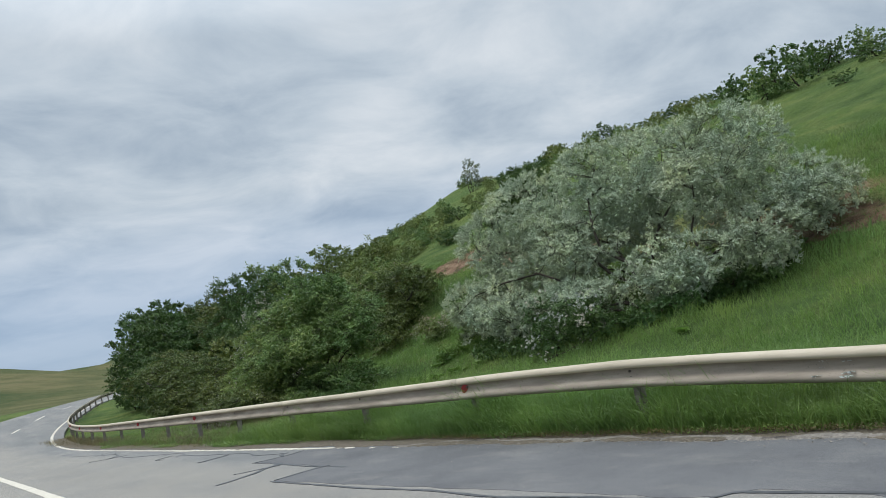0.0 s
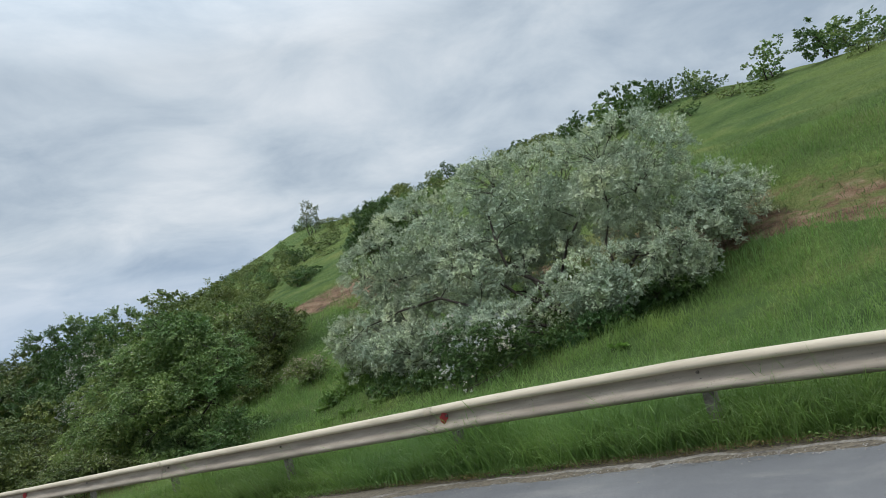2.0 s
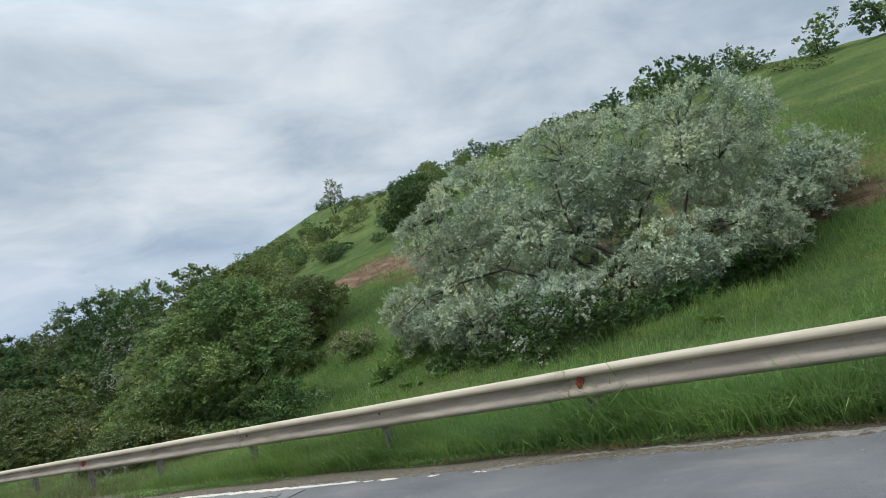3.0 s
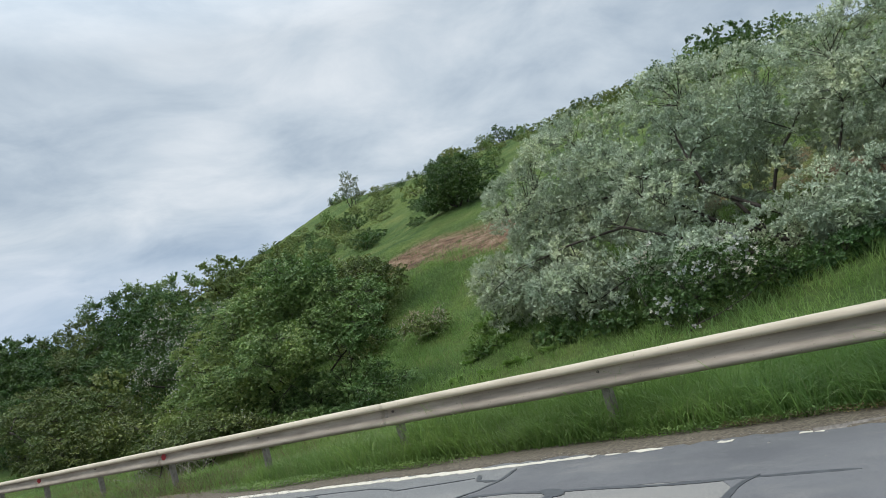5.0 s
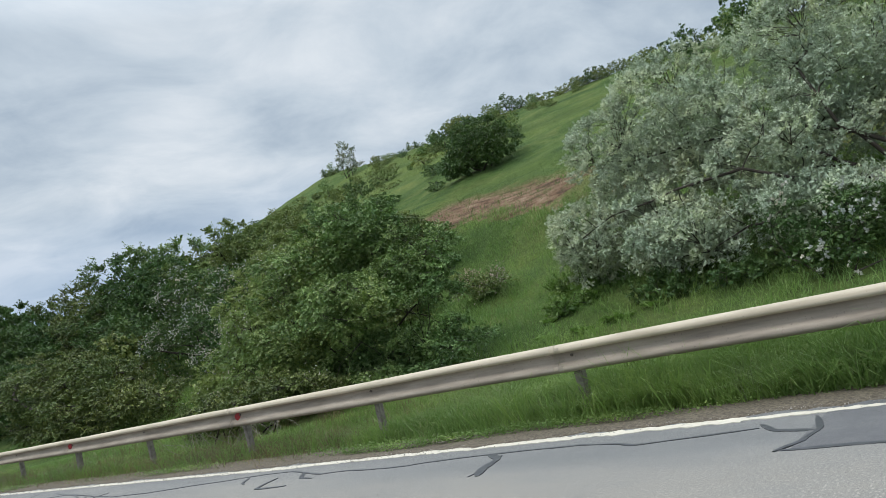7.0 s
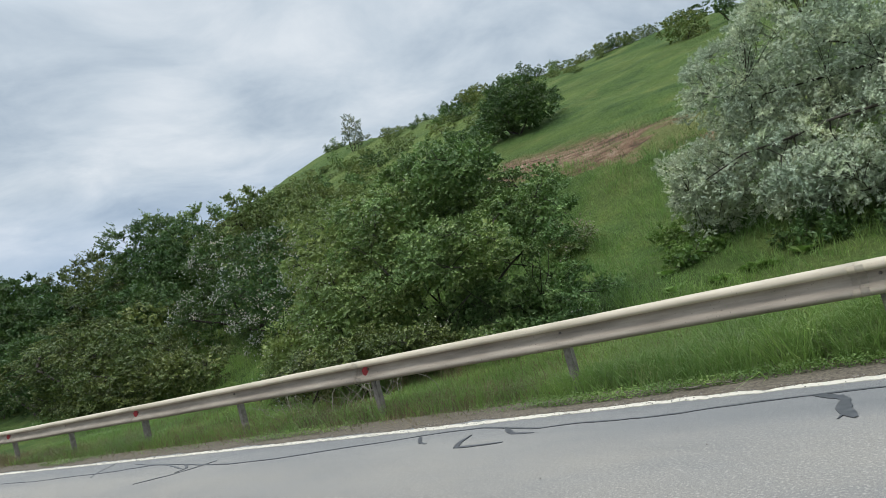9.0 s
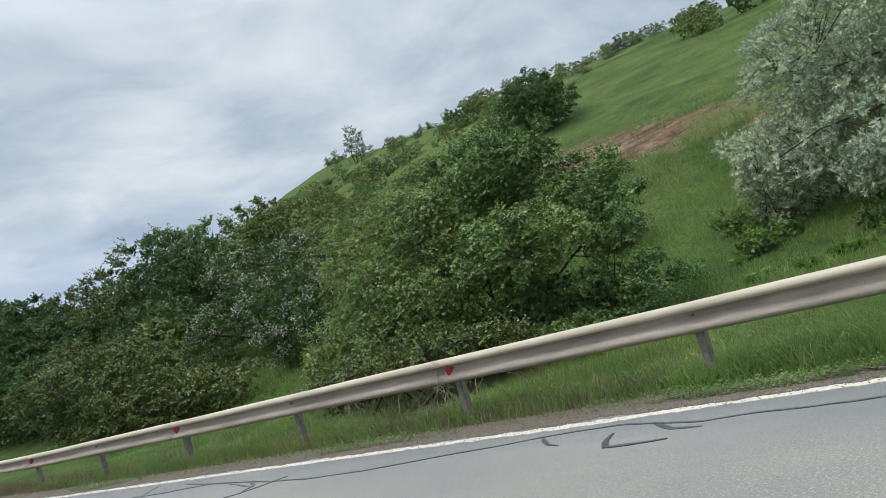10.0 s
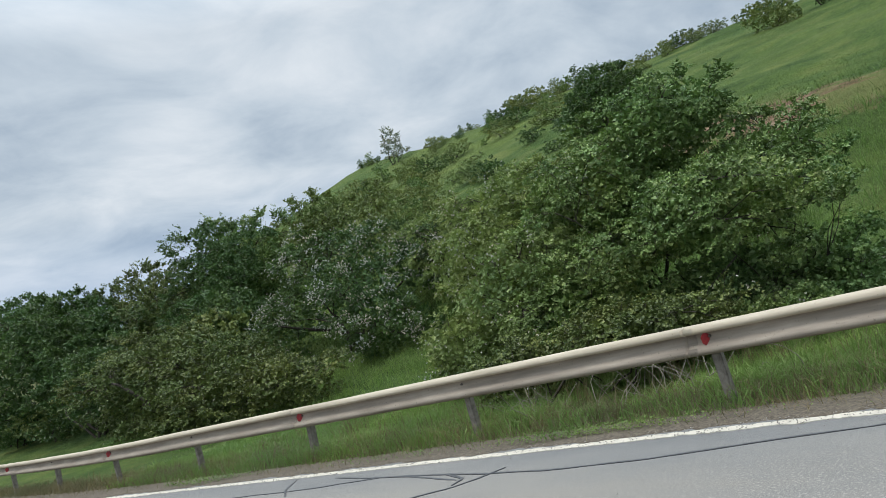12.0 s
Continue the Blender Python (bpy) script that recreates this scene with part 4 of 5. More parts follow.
# smaller bushes, repeated over the slope and along the ridge
kinds = []
for i, (mat, lab, lobes) in enumerate((
        (LEAF_HAW, "upright green bush on the grassy hill", [(0, 0, 1.05, 0.95, 1.0, 0.95), (0.4, 0.3, 1.75, 0.6, 0.6, 0.6), (-0.5, -0.4, 0.7, 0.8, 0.7, 0.6)]),
        (LEAF_DARK, "dark green spreading bush on the grassy hill", [(0, 0, 0.9, 1.3, 1.2, 0.8), (0.9, 0.6, 0.7, 0.8, 0.9, 0.6), (-0.7, -0.6, 1.15, 0.7, 0.7, 0.75)]),
        (LEAF_OLIVE, "low yellow-green bush on the overgrown slope", [(0, 0, 0.6, 1.3, 1.3, 0.6), (0.9, -0.5, 0.55, 0.8, 0.8, 0.5), (-0.6, 0.8, 0.75, 0.7, 0.7, 0.6)]),
        (LEAF_DARK, "slender dark bush with a ragged top", [(0, 0, 1.1, 0.75, 0.7, 1.0), (0.3, 0.25, 1.95, 0.42, 0.45, 0.7), (-0.4, 0.3, 1.4, 0.45, 0.45, 0.6)]),
        (LEAF_OLIVE, "broad olive-green bush on the overgrown slope", [(0, 0, 1.0, 1.2, 1.25, 0.95), (-0.8, -0.7, 0.8, 0.8, 0.8, 0.7), (0.5, 0.9, 1.35, 0.7, 0.7, 0.7)]))):
    o = at_ground(44.5 - 1.2 * i, 19.0 + 2 * i, 0.5)
    kinds.append(shrub("hillside_bush", lab, "bush", o, lobes, 0.48, 5, 0.28, 3, 4, mat, 101 + i, (0.1, 0.08), core=0.9, under=0.8, pad=0.85, group="bushes on the hillside", stems=2, hubs_most=4, brush=False, trunk_r=0.04, stray=0.15, masses=3, hollow=0.08, cell=1.6))
rng = random.Random(8)
spots = [(44.3, 20.5, 1, 0.9), (40.6, 17.0, 1, 0.82), (37.3, 13.1, 0, 1.0), (37.3, 10.4, 1, 1.05), (36.2, 9.5, 0, 0.9), (35.4, 8.0, 0, 0.8), (34.3, 6.0, 0, 1.0), (33.8, 15.8, 1, 0.38),
         (35.7, 14.6, 2, 0.5), (32.0, 12.4, 2, 0.45), (33.4, 8.6, 2, 0.6), (38.4, 20.4, 1, 1.45), (37.6, 21.6, 0, 0.9), (33.4, 4.2, 0, 1.0), (32.4, 2.2, 1, 1.0)]
# loose hedge along the ridge
y = 22.5
while y < 80:
    spots.append((float(crest_x(y)) + rng.uniform(-2.6, 0.6), y, rng.choice((0, 1, 2, 2, 3, 4)), rng.uniform(0.45, 0.95) * (1.1 if y < 50 else 0.45 if 59 < y < 70 else 0.8)))
    y += rng.choice((0.5, 0.9, 1.2, 2.6)) * (0.8 if y > 50 else 1.0)
# scrub covering the slope beyond the bare bank
for i in range(32):
    y = rng.uniform(38, 70)
    x = rng.uniform(15, 31)
    spots.append((x + float(bend(y)) * 0.7, y, rng.choice((0, 1, 4, 2)), rng.uniform(0.7, 1.25) * float(np.interp(x, (15, 22, 31), (1.1, 0.9, 0.5)))))
for i in range(50):
    y = rng.uniform(38, 68)
    spots.append((rng.uniform(23, 47), y, rng.choice((0, 1, 4, 4, 2)), rng.uniform(0.5, 0.9)))
for i in range(60):
    y = rng.uniform(34.5, 76)
    x = rng.uniform(20 + 0.5 * float(bend(y)), float(crest_x(y)))
    spots.append((x, y, rng.choice((2, 2, 4, 0, 1)), rng.uniform(0.4, 0.9) * float(np.interp(x, (20, 30, 40), (1.0, 0.85, 0.75)))))
spots += [(13.0, 52.6, 1, 1.0), (13.3, 54.4, 4, 0.9), (13.2, 56.2, 1, 1.1), (13.8, 58.2, 0, 1.1), (14.0, 60.2, 1, 1.1), (14.4, 62.4, 4, 1.1), (14.9, 64.4, 1, 1.2), (13.5, 57.2, 1, 0.8), (14.6, 61.2, 0, 1.2), (13.0, 44.0, 0, 1.3), (14.4, 40.2, 4, 1.4), (19.4, 35.4, 4, 0.8), (21.8, 36.2, 2, 0.8), (19.6, 38.6, 4, 1.1)]
for x, y, k, sc in spots:
    if math.hypot(x - 53.2, y - 65.6) < 4.5 or (x > 40 and abs((y - 11.0) / x - 1.02) < 0.04):
        sc *= 0.5      # the ridge is nearly bare round the lone tree
    wide = rng.uniform(0.85, 1.25)
    copy_thing(kinds[k], Matrix.LocRotScale(Vector(at_ground(x, y, 0.05 + 0.3 * sc)), Euler((rng.uniform(-0.12, 0.12), rng.uniform(-0.12, 0.12), rng.uniform(0, 6.3))), Vector((sc * wide, sc / wide, sc * rng.uniform(0.8, 1.25)))))

R = at_ground(53.2, 65.6, 0.05)
shrub("silver_tree", "small pale silvery tree standing alone on the ridge", "tree", R,
      [(0, 0, 1.9, 1.1, 1.2, 1.4), (0.5, 0.4, 3.0, 0.8, 0.8, 1.0), (-0.6, -0.5, 1.5, 0.9, 1.0, 0.9), (0.3, -0.7, 1.0, 0.9, 0.9, 0.7)], 0.5, 6, 0.45, 3, 6, LEAF_GREY, 131, (0.12, 0.05), rise=0.6, droop=0.1, flat=0.2, stems=6, trunk_r=0.04, stray=0.3, deep=0.2, hollow=0.35)

ROSE = at_ground(12.3, 14.0)
shrub("rose_bush", "low dog rose with white flowers below the silver shrub", "bush", ROSE,
      [(0, 0, 0.42, 0.6, 1.0, 0.45), (0.7, -0.3, 0.8, 0.6, 0.9, 0.55), (0.3, -1.2, 0.55, 0.5, 0.7, 0.45), (0.5, 0.7, 0.8, 0.4, 0.5, 0.5)], 0.28, 6, 0.34, 3, 7, LEAF_DARK, 141, (0.05, 0.038), masses=5, stems=4, trunk_r=0.015, flowers=(170, LEAF_WHITE, 0.075, (-1, -0.2, 0.3)))
for i, (wx, wy) in enumerate(((13.3, 19.4), (14.6, 20.0))):
    o = at_ground(wx, wy)
    shrub("weed_clump", "clump of lush green weeds in the grass", "weeds", o, [(0, 0, 0.1, 0.5, 0.6, 0.25), (0.3, -0.4, 0.15, 0.4, 0.4, 0.25)], 0.24, 5, 0.28, 3, 6, WEED, 161 + i, (0.07, 0.05), rise=1.0, group="weed clumps on the slope", stems=2, trunk_r=0.01, masses=4)
# dark-leaved clumps added in place of shade on the grass under the silver shrub
for i, (wx, wy) in enumerate(((13.3, 12.2), (13.8, 11.4), (14.9, 10.6), (13.1, 15.6), (13.1, 17.2))):
    o = at_ground(wx, wy)
    shrub("shade_clump", "clump of dark leaves standing in for shade at the foot of the silver shrub", "weeds", o, [(0, 0, 0.12, 0.6, 0.8, 0.3), (0.3, -0.5, 0.15, 0.5, 0.5, 0.3)], 0.24, 5, 0.3, 3, 6, LEAF_DARK, 171 + i, (0.07, 0.045), rise=1.0, group="nettles below the silver shrub", stems=2, trunk_r=0.01, masses=4)
PINK = at_ground(15.6, 23.2)
shrub("blossoming_bush", "small bush with pinkish faded blossom in the grass", "bush", PINK,
      [(0, 0, 0.35, 0.5, 0.8, 0.4)], 0.26, 6, 0.3, 3, 7, LEAF_OLIVE, 151, (0.05, 0.04), masses=5, stems=3, trunk_r=0.015, flowers=(260, LEAF_PINK, 0.045, (-1, -0.2, 0.4)))


build_shoulder()


# ---- grass and weeds ----
def blades(name, label, x, y, height, width, mat, seed, lean=0.35, plain=False):
    """Bent grass blades standing at the given places."""
    rng = np.random.default_rng(seed)
    n = len(x)
    root = np.stack([x, y, land(x, y) - 0.02], -1)
    ang = rng.uniform(0, 2 * np.pi, n)
    side = np.stack([np.cos(ang), np.sin(ang), np.zeros(n)], -1)
    tilt = rng.normal(0, lean, (n, 2))
    h = height[:, None]
    lean_v = np.concatenate([tilt, np.zeros((n, 1))], 1) * h
    upv = np.array([0, 0, 1.0]) * h
    w = width[:, None] * 0.5
    v = np.stack([root - side * w, root + side * w, root + 0.55 * upv + 0.35 * lean_v - side * w * 0.75, root + 0.55 * upv + 0.35 * lean_v + side * w * 0.75,
                  root + upv * (1 - 0.25 * np.abs(tilt).sum(1, keepdims=True).clip(0, 2)) + 1.15 * lean_v], 1)
    if plain:
        v = v[:, (0, 1, 4)]
        f = np.arange(3 * n).reshape(n, 3)
        return tagged(new(name, mesh_from(name, v.reshape(-1, 3), f, mat)), label, "grass", kind="stuff")
    k = np.arange(n)[:, None] * 5
    f = np.concatenate([k + np.array([[0, 1, 3]]), k + np.array([[0, 3, 2]]), k + np.array([[2, 3, 4]])], 1).reshape(-1, 3)
    return tagged(new(name, mesh_from(name, v.reshape(-1, 3), f, mat)), label, "grass", kind="stuff")


def tufts(rng, count, per, x0, x1, y0, y1, spread):
    cx, cy = rng.uniform(x0, x1, count), rng.uniform(y0, y1, count)
    return np.repeat(cx, per) + rng.normal(0, spread, count * per), np.repeat(cy, per) + rng.normal(0, spread, count * per)


def bare(x, y):
    u = x - (14.8 + 0.19 * y) + 0.8 * soft((x * 1.3, y * 1.1))
    return (u > 0.1) & (u < np.interp(y, (0, 20, 25, 30), (1.7, 1.8, 3.4, 3.6))) & (y < 30.4)


def build_grass():
    rng = np.random.default_rng(77)
    # lush verge round the rail
    x, y = tufts(rng, 8600, 13, 5.8, 9.2, 0.5, 33, 0.06)
    off = x - verge_x(y)
    ok = off > 0.05 + 0.12 * np.abs(soft((x * 9, y * 3)))
    x, y, off = x[ok], y[ok], off[ok]
    tall = np.interp(y, (0, 5, 9, 14, 16, 18, 33), (0.46, 0.55, 0.72, 0.66, 0.46, 0.27, 0.22)) * np.interp(off, (0, 0.1, 0.22, 0.42, 3.2), (0.12, 0.3, 0.75, 1.0, 0.8))
    tall = tall * (1 + 0.3 * soft((x * 5, y * 4)))
    thin = (y > 18.5) & (off < 0.9) & (rng.random(len(x)) < 0.4)
    thin |= ((x - 7.4) / 0.8) ** 2 + ((y - 22.5) / 0.7) ** 2 < 1
    x, y, tall = x[~thin], y[~thin], tall[~thin]
    blades("grass", "lush green grass on the verge", x, y, tall * rng.uniform(0.45, 1.3, len(x)), rng.uniform(0.006, 0.014, len(x)), GRASS_LUSH, 1, 0.6)
    # rank growth at the foot of the posts
    gx, gy = tufts(rng, 1700, 12, 6.16, 6.62, 2.0, 15.5, 0.05)
    blades("grass", "rank green grass at the foot of the guardrail", gx, gy, np.interp(gy, (2, 5, 9, 13, 15.5), (0.34, 0.36, 0.52, 0.5, 0.3)) * rng.uniform(0.5, 1.1, len(gx)) * (1 + 0.25 * soft((gx * 5, gy * 4))), rng.uniform(0.007, 0.015, len(gx)), GRASS_LUSH, 9, 0.55)
    # arching pale blades and seed heads
    px, py = tufts(rng, 1500, 8, 6.15, 8.6, 0.5, 19, 0.05)
    ok = px > verge_x(py) + 0.12
    px, py = px[ok], py[ok]
    blades("grass", "pale arching grass blades on the verge", px, py, np.interp(py, (0, 9, 14, 19), (0.42, 0.5, 0.5, 0.32)) * rng.uniform(0.5, 1.05, len(px)), rng.uniform(0.005, 0.01, len(px)), GRASS_PALE, 8, 0.6)
    # slope behind
    x, y = tufts(rng, 12500, 10, 9.0, 22, -2, 44, 0.12)
    ok = ~bare(x, y)
    x, y = x[ok], y[ok]
    blades("grass", "green grass on the lower slope", x, y, rng.uniform(0.12, 0.36, len(x)) * (1 + 0.6 * soft((x * 2.4, y * 2.1))), rng.uniform(0.007, 0.014, len(x)), GRASS_LUSH, 2, 0.6)
    # open hillside
    x, y = tufts(rng, 30000, 2, 18, 28, -3, 50, 0.3)
    ok = ~bare(x, y) & (x < crest_x(y) + 1)
    x, y = x[ok], y[ok]
    blades("grass", "short green grass on the open hillside", x, y, rng.uniform(0.08, 0.18, len(x)) * np.clip((29 - x) / 6, 0.2, 1), rng.uniform(0.01, 0.018, len(x)), GRASS_HILL, 3, 0.8, True)
    x, y = tufts(rng, 1500, 9, 15, 24, 1, 31, 0.11)
    ok = bare(x, y)
    blades("dry_grass", "thin yellowish tufts on the bare bank", x[ok], y[ok], rng.uniform(0.08, 0.24, ok.sum()), rng.uniform(0.008, 0.014, ok.sum()), GRASS_HILL, 7, 0.7)
    # dry stalks along the shoulder
    x, y = tufts(rng, 2300, 9, 5.66, 6.9, 18.5, 46, 0.09)
    blades("dry_grass", "dry straw-coloured stalks beside the posts", x, y, rng.uniform(0.08, 0.34, len(x)), rng.uniform(0.005, 0.009, len(x)), GRASS_DRY, 4, 0.5)
    x, y = tufts(rng, 700, 8, 6.1, 6.6, 0.5, 16, 0.06)
    blades("dry_grass", "flattened dry grass at the road's edge", x, y, rng.uniform(0.03, 0.1, len(x)), rng.uniform(0.006, 0.012, len(x)), GRASS_DRY, 5, 1.0)
    x, y = tufts(rng, 260, 7, 6.8, 9.2, 14, 30, 0.1)
    blades("dry_grass", "pale seeding stalks among the verge grass", x, y, rng.uniform(0.25, 0.5, len(x)), rng.uniform(0.005, 0.008, len(x)), GRASS_DRY, 6, 0.3)
    # low creeping weeds at the asphalt's edge
    n = 34000
    cy = rng.uniform(4, 30, n)
    cx = verge_x(cy) + np.abs(rng.normal(0, 0.17, n)) - 0.03 + 0.05 * np.sin(cy * 2.1)
    thick = soft((cx * 3, cy * 1.9)) + rng.normal(0, 0.4, n) > np.interp(cy, (4, 9, 18, 19.5, 22, 30), (0.3, -0.6, -0.5, 0.1, 0.6, 0.9))
    cx, cy = cx[thick], cy[thick]
    n = len(cx)
    at = np.stack([cx, cy, np.maximum(land(cx, cy), 0.0) + rng.uniform(0.01, 0.09, n)], -1)
    way = unit(rng.normal(size=(n, 3)) * np.array([1, 1, 0.4]) + np.array([0, 0, 0.25]))
    tagged(new("creeping_weed", leaf_mesh("creeping_weed", at, way, unit(rng.normal(0, 0.3, (n, 3)) + np.array([0, 0, 1])), rng.uniform(0.015, 0.034, n), rng.uniform(0.012, 0.024, n), WEED)), "low creeping weeds at the asphalt edge", "weeds", kind="stuff")

    # withered litter between the weeds and the asphalt
    n = 12000
    cy = rng.uniform(-1, 11, n)
    cx = 5.99 + np.abs(rng.normal(0, 0.13, n)) + 0.03 * np.sin(cy * 3.3)
    at = np.stack([cx, cy, np.maximum(land(cx, cy), 0.02) + rng.uniform(0.01, 0.05, n)], -1)
    way = unit(rng.normal(size=(n, 3)) * np.array([1, 1, 0.35]))
    tagged(new("withered_weed", leaf_mesh("withered_weed", at, way, unit(rng.normal(0, 0.3, (n, 3)) + np.array([0, 0, 1])), rng.uniform(0.01, 0.026, n), rng.uniform(0.006, 0.014, n), WEED_DRY)), "withered orange-brown weeds at the asphalt edge", "weeds", kind="stuff")


build_grass()


def herb(x, y, size, seed):
    """A broad-leaved rosette such as burdock."""
    rng = np.random.default_rng(seed)
    n = 14
    ang = rng.uniform(0, 6.28, n)
    way = unit(np.stack([np.cos(ang), np.sin(ang), rng.uniform(0.1, 0.7, n)], -1))
    at = way * size * 0.15
    up = unit(np.array([0, 0, 1.0]) + rng.normal(0, 0.2, (n, 3)))
    plant = tagged(new("burdock"), "broad-leaved green weed rosette in the grass", "plant", "broad-leaved weeds on the slope")
    plant.location = at_ground(x, y)
    for i in range(n):
        child("leaf", leaf_mesh("leaf", at[i:i + 1], way[i:i + 1], up[i:i + 1], size * rng.uniform(0.6, 1.0), size * 0.75, WEED), plant)


for i, (x, y, sz) in enumerate(((12.4, 18.0, 0.3), (12.1, 18.5, 0.26), (12.7, 17.3, 0.28), (11.9, 19.2, 0.24), (13.0, 19.7, 0.26), (12.6, 10.6, 0.26), (12.4, 17.7, 0.22))):
    herb(x, y, sz, 300 + i)


def umbel(x, y, height, seed):
    """A thin stalk with small clusters of white flowers."""
    rng = np.random.default_rng(seed)
    plant = tagged(new("umbel_flower"), "white flowering umbel standing in the verge grass", "flower", "umbel flowers on the verge")
    plant.location = at_ground(x, y)
    stalks, heads = [], []
    for _ in range(4):
        tip = np.array([rng.normal(0, 0.1), rng.normal(0, 0.1), height * rng.uniform(0.75, 1.05)])
        stalks.append(tube(bent(rng, (0, 0, -0.03), tip, 6, 0.05), np.linspace(0.004, 0.002, 6), 5))
        n = 60
        r, a = 0.05 * np.sqrt(rng.random(n)), rng.uniform(0, 6.28, n)
        heads.append(tip + np.stack([r * np.cos(a), r * np.sin(a), 0.02 - 3 * r * r], -1))
    child("stalk", join_tubes("stalk", stalks, WEED), plant)
    at = np.concatenate(heads)
    child("blossom", leaf_mesh("blossom", at, rng.normal(size=at.shape) * np.array([1, 1, 0.2]), unit(rng.normal(0, 0.3, at.shape) + np.array([0, 0, 1])), 0.018, 0.016, LEAF_WHITE), plant, "small white flowers")


for i, (x, y, h) in enumerate(((6.42, 4.58, 0.5), (6.5, 4.5, 0.44), (6.45, 4.3, 0.48), (6.55, 4.75, 0.46))):
    umbel(x, y, h, 500 + i)


def dry_stems(x, y, seed):
    """A tangle of dry bare stems at the foot of the hedge."""
    rng = np.random.default_rng(seed)
    thing = tagged(new("dry_bramble"), "tangle of dry grey stems below the guardrail", "bramble", "dry brambles by the posts")
    thing.location = at_ground(x, y)
    for _ in range(18):
        a = np.array([rng.normal(0, 0.22), rng.normal(0, 0.4), -0.03])
        b = a + np.array([rng.normal(0, 0.25), rng.normal(0, 0.3), rng.uniform(0.2, 0.65)])
        child("stem", join_tubes("stem", [tube(bent(rng, a, b, 6, 0.2), np.linspace(0.006, 0.002, 6), 5)], STRAW), thing)


for i, (x, y) in enumerate(((7.1, 21.6), (7.3, 22.4), (7.0, 23.6))):
    dry_stems(x, y, 520 + i)


# ---- tar seams and patches in the road ----
def seam(points, width=0.045, seed=0):
    """A poured tar seam along a few places on the road, thick and thin."""
    rng = np.random.default_rng(seed)
    p = np.array(points, float)
    leg = np.r_[0, np.cumsum(np.linalg.norm(np.diff(p, axis=0), axis=1))]
    n = max(4, int(leg[-1] / 0.06))
    t = np.linspace(0, leg[-1], n)
    q = np.stack([np.interp(t, leg, p[:, 0]), np.interp(t, leg, p[:, 1])], -1)
    q += (np.cumsum(rng.normal(0, 0.004, q.shape), 0) + 0.018 * np.stack([np.sin(t * 3.1 + seed), np.cos(t * 4.3 + 2 * seed)], -1)) * np.sin(np.pi * t / leg[-1])[:, None]
    g = unit(np.gradient(q, axis=0))
    side = np.stack([-g[:, 1], g[:, 0]], -1)
    w = width * (0.5 + 0.35 * np.abs(np.sin(t * 5 + seed)) + 0.15 * rng.random(n)) * np.minimum(1, 0.35 + 6 * np.minimum(t, leg[-1] - t))
    a, b = q + side * w[:, None] / 2, q - side * w[:, None] / 2
    z = road_z(q[:, 1])[:, None] + 0.0045 + 0.0007 * (seed % 5)
    v = np.stack([np.c_[a, z - 0.02], np.c_[a, z], np.c_[b, z], np.c_[b, z - 0.02]], 1).reshape(-1, 3)
    child("tar_seam", mesh_from("tar_seam", v, grid_faces(n, 4), TAR), road, "dark poured tar seam")


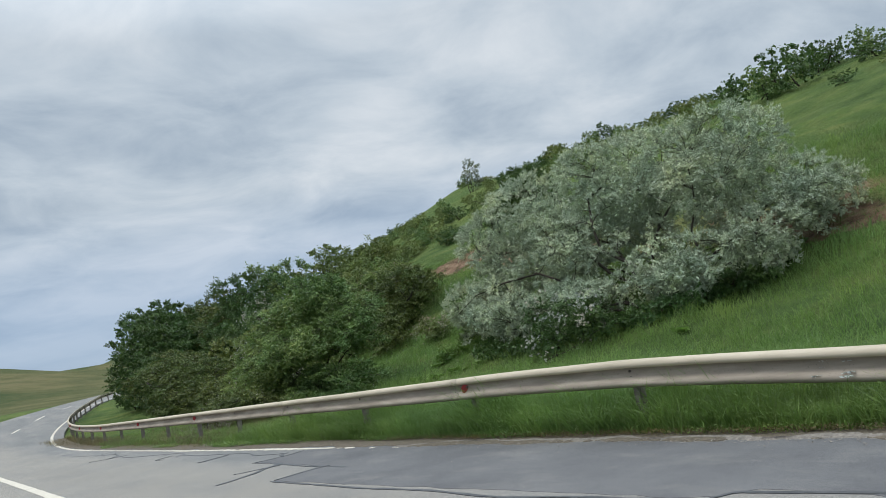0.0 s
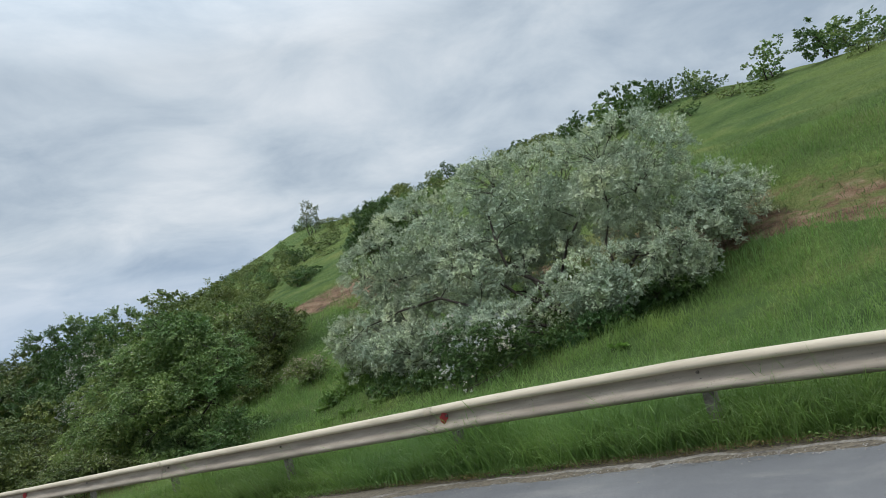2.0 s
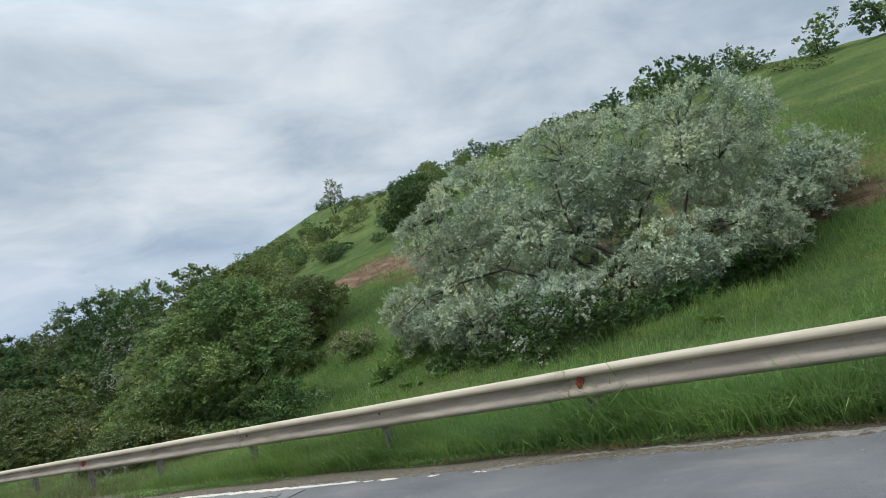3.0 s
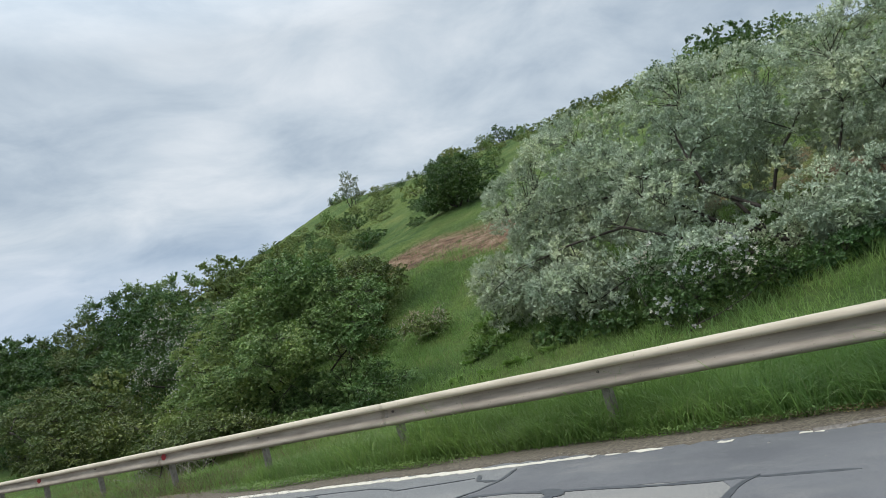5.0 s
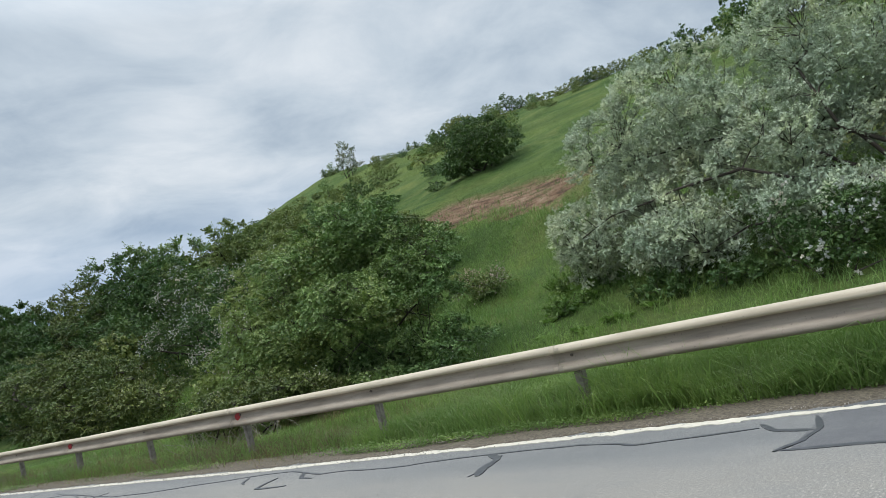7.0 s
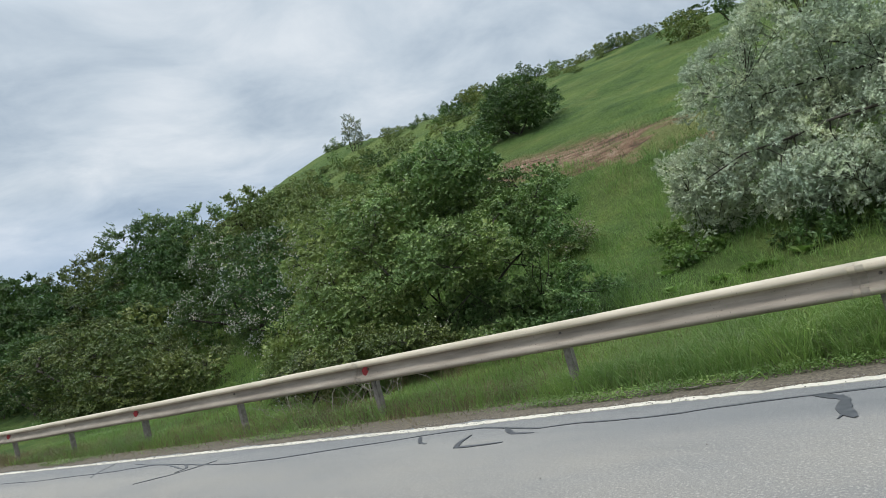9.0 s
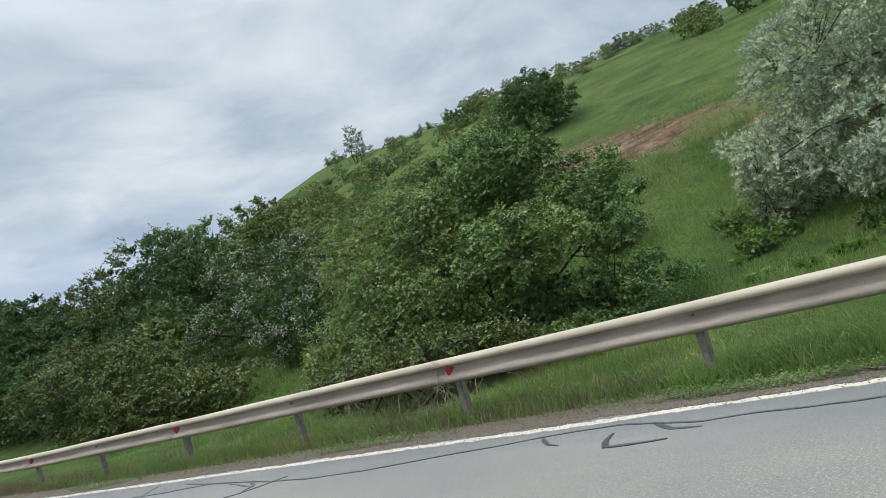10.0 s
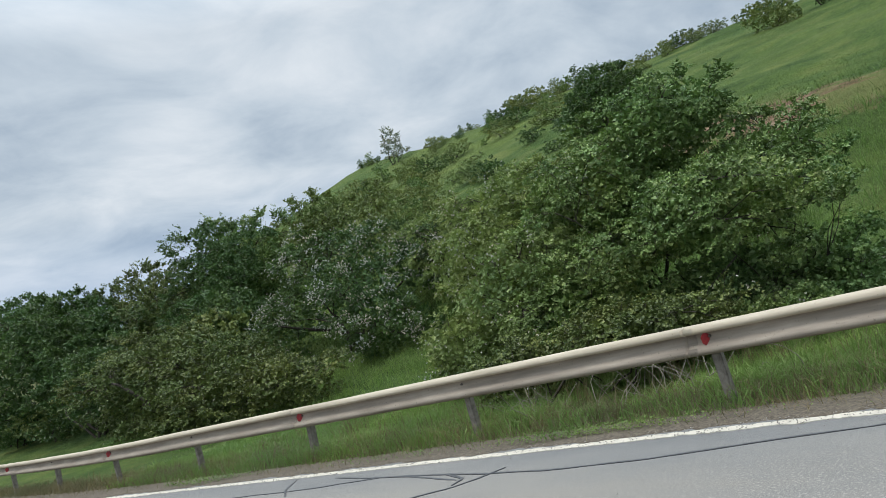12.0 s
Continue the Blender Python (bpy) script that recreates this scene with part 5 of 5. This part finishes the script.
for i, (pts, w) in enumerate((
        ([(4.62, 9.6), (4.6, 10.6), (4.64, 11.4), (4.59, 11.75), (4.65, 12.27), (4.62, 12.79)], 0.06),
        ([(4.59, 11.75), (4.42, 11.73), (4.2, 11.8), (3.99, 11.92)], 0.06),
        ([(4.59, 11.75), (4.32, 11.63), (4.16, 11.45), (3.87, 11.33), (3.5, 11.2)], 0.1),
        ([(4.66, 11.9), (4.6, 11.75), (4.5, 11.6)], 0.17),
        ([(5.44, 12.74), (5.1, 12.64), (4.83, 12.66), (4.6, 12.79)], 0.05),
        ([(5.34, 13.1), (5.14, 12.95), (5.06, 12.65)], 0.07),
        ([(5.24, 13.08), (5.14, 13.52), (5.05, 13.99), (5.14, 14.17), (5.22, 14.51), (5.2, 15.13), (5.12, 16.05), (5.05, 16.69), (5.04, 17.25), (4.97, 17.67), (5.09, 18.09), (5.2, 18.43), (5.16, 18.87), (5.1, 19.2), (4.99, 19.61)], 0.036),
        ([(5.09, 15.3), (4.74, 15.2), (4.48, 15.2)], 0.03),
        ([(5.16, 15.5), (4.98, 15.25), (4.76, 15.2), (4.48, 15.1)], 0.1),
        ([(4.93, 18.41), (4.7, 18.35), (4.56, 18.25), (4.59, 17.81)], 0.055),
        ([(5.11, 18.14), (4.88, 17.91), (4.82, 17.64)], 0.055),
        ([(5.06, 19.17), (4.81, 18.96), (4.76, 18.83)], 0.05),
        ([(4.99, 19.61), (4.92, 20.07), (4.82, 20.51), (4.71, 21.03), (4.63, 21.94), (4.68, 22.6), (4.81, 23.12), (4.91, 24.13), (4.73, 25.67), (4.58, 27.5), (4.6, 31.0)], 0.035),
        ([(4.86, 22.5), (4.55, 22.61), (4.29, 22.78), (4.06, 23.1)], 0.03),
        ([(4.79, 23.14), (4.59, 22.8), (4.43, 22.77)], 0.04),
        ([(5.24, 26.0), (4.8, 25.6), (4.53, 25.3)], 0.03),
        ([(5.13, 25.15), (4.83, 23.68), (4.59, 22.85)], 0.03),
        ([(4.57, 2.0), (4.54, 3.27), (4.46, 4.1), (4.27, 4.17), (4.02, 5.83), (3.94, 8.05), (3.86, 10.2)], 0.05),
        ([(4.66, 10.2), (4.5, 10.25), (4.3, 10.22), (3.9, 10.2)], 0.06))):
    seam(pts, w, i)


def build_patch():
    rng = np.random.default_rng(9)
    ys = np.arange(-14, 12.76, 0.15)
    lo = np.interp(ys, (-14, 4.05, 4.2, 10.15, 10.35, 16), (4.56, 4.5, 4.25, 3.88, 4.62, 4.64)) + rng.normal(0, 0.012, len(ys))
    hi = 5.98 + rng.normal(0, 0.025, len(ys))
    z = road_z(ys) + 0.003
    v = np.stack([np.stack([lo, ys, z - 0.02], -1), np.stack([lo, ys, z], -1), np.stack([hi, ys, z], -1), np.stack([hi, ys, z - 0.02], -1)], 1).reshape(-1, 3)
    child("asphalt_patch", mesh_from("asphalt_patch", v, grid_faces(len(ys), 4)[:, ::-1], PATCH), road, "darker newer asphalt patch")


build_patch()


def build_sign():
    """Bend marker: a black chevron on a yellow plate, on a post at the outside of the bend."""
    x, y = 4.75, 57.6
    base = at_ground(x, y)
    sign = new("chevron_sign")
    sign.location = base
    tagged(sign, "yellow bend marker with a black chevron on a thin post", "road sign")
    bm = bmesh.new()
    bmesh.ops.create_cone(bm, cap_ends=True, segments=12, radius1=0.03, radius2=0.03, depth=2.0, matrix=Matrix.Translation((0, 0.045, 0.85)))
    child("post", finish("post", bm, STEEL), sign, "galvanised post")
    bm = bmesh.new()
    box_bm(bm, (0, 0, 1.6), (0.62, 0.02, 0.62))
    child("plate", finish("plate", bm, YELLOW, 0.008), sign, "yellow plate")
    bm = bmesh.new()
    pts = [(-0.18, 0.23), (-0.02, 0.23), (0.2, 0), (-0.02, -0.23), (-0.18, -0.23), (0.02, 0)]
    f = bm.faces.new([bm.verts.new((px, -0.014, 1.6 + pz)) for px, pz in pts])
    ext = bmesh.ops.extrude_face_region(bm, geom=[f])
    bmesh.ops.translate(bm, verts=[v for v in ext["geom"] if isinstance(v, bmesh.types.BMVert)], vec=(0, 0.004, 0))
    child("chevron", finish("chevron", bm, BLACK), sign, "black chevron")


build_sign()
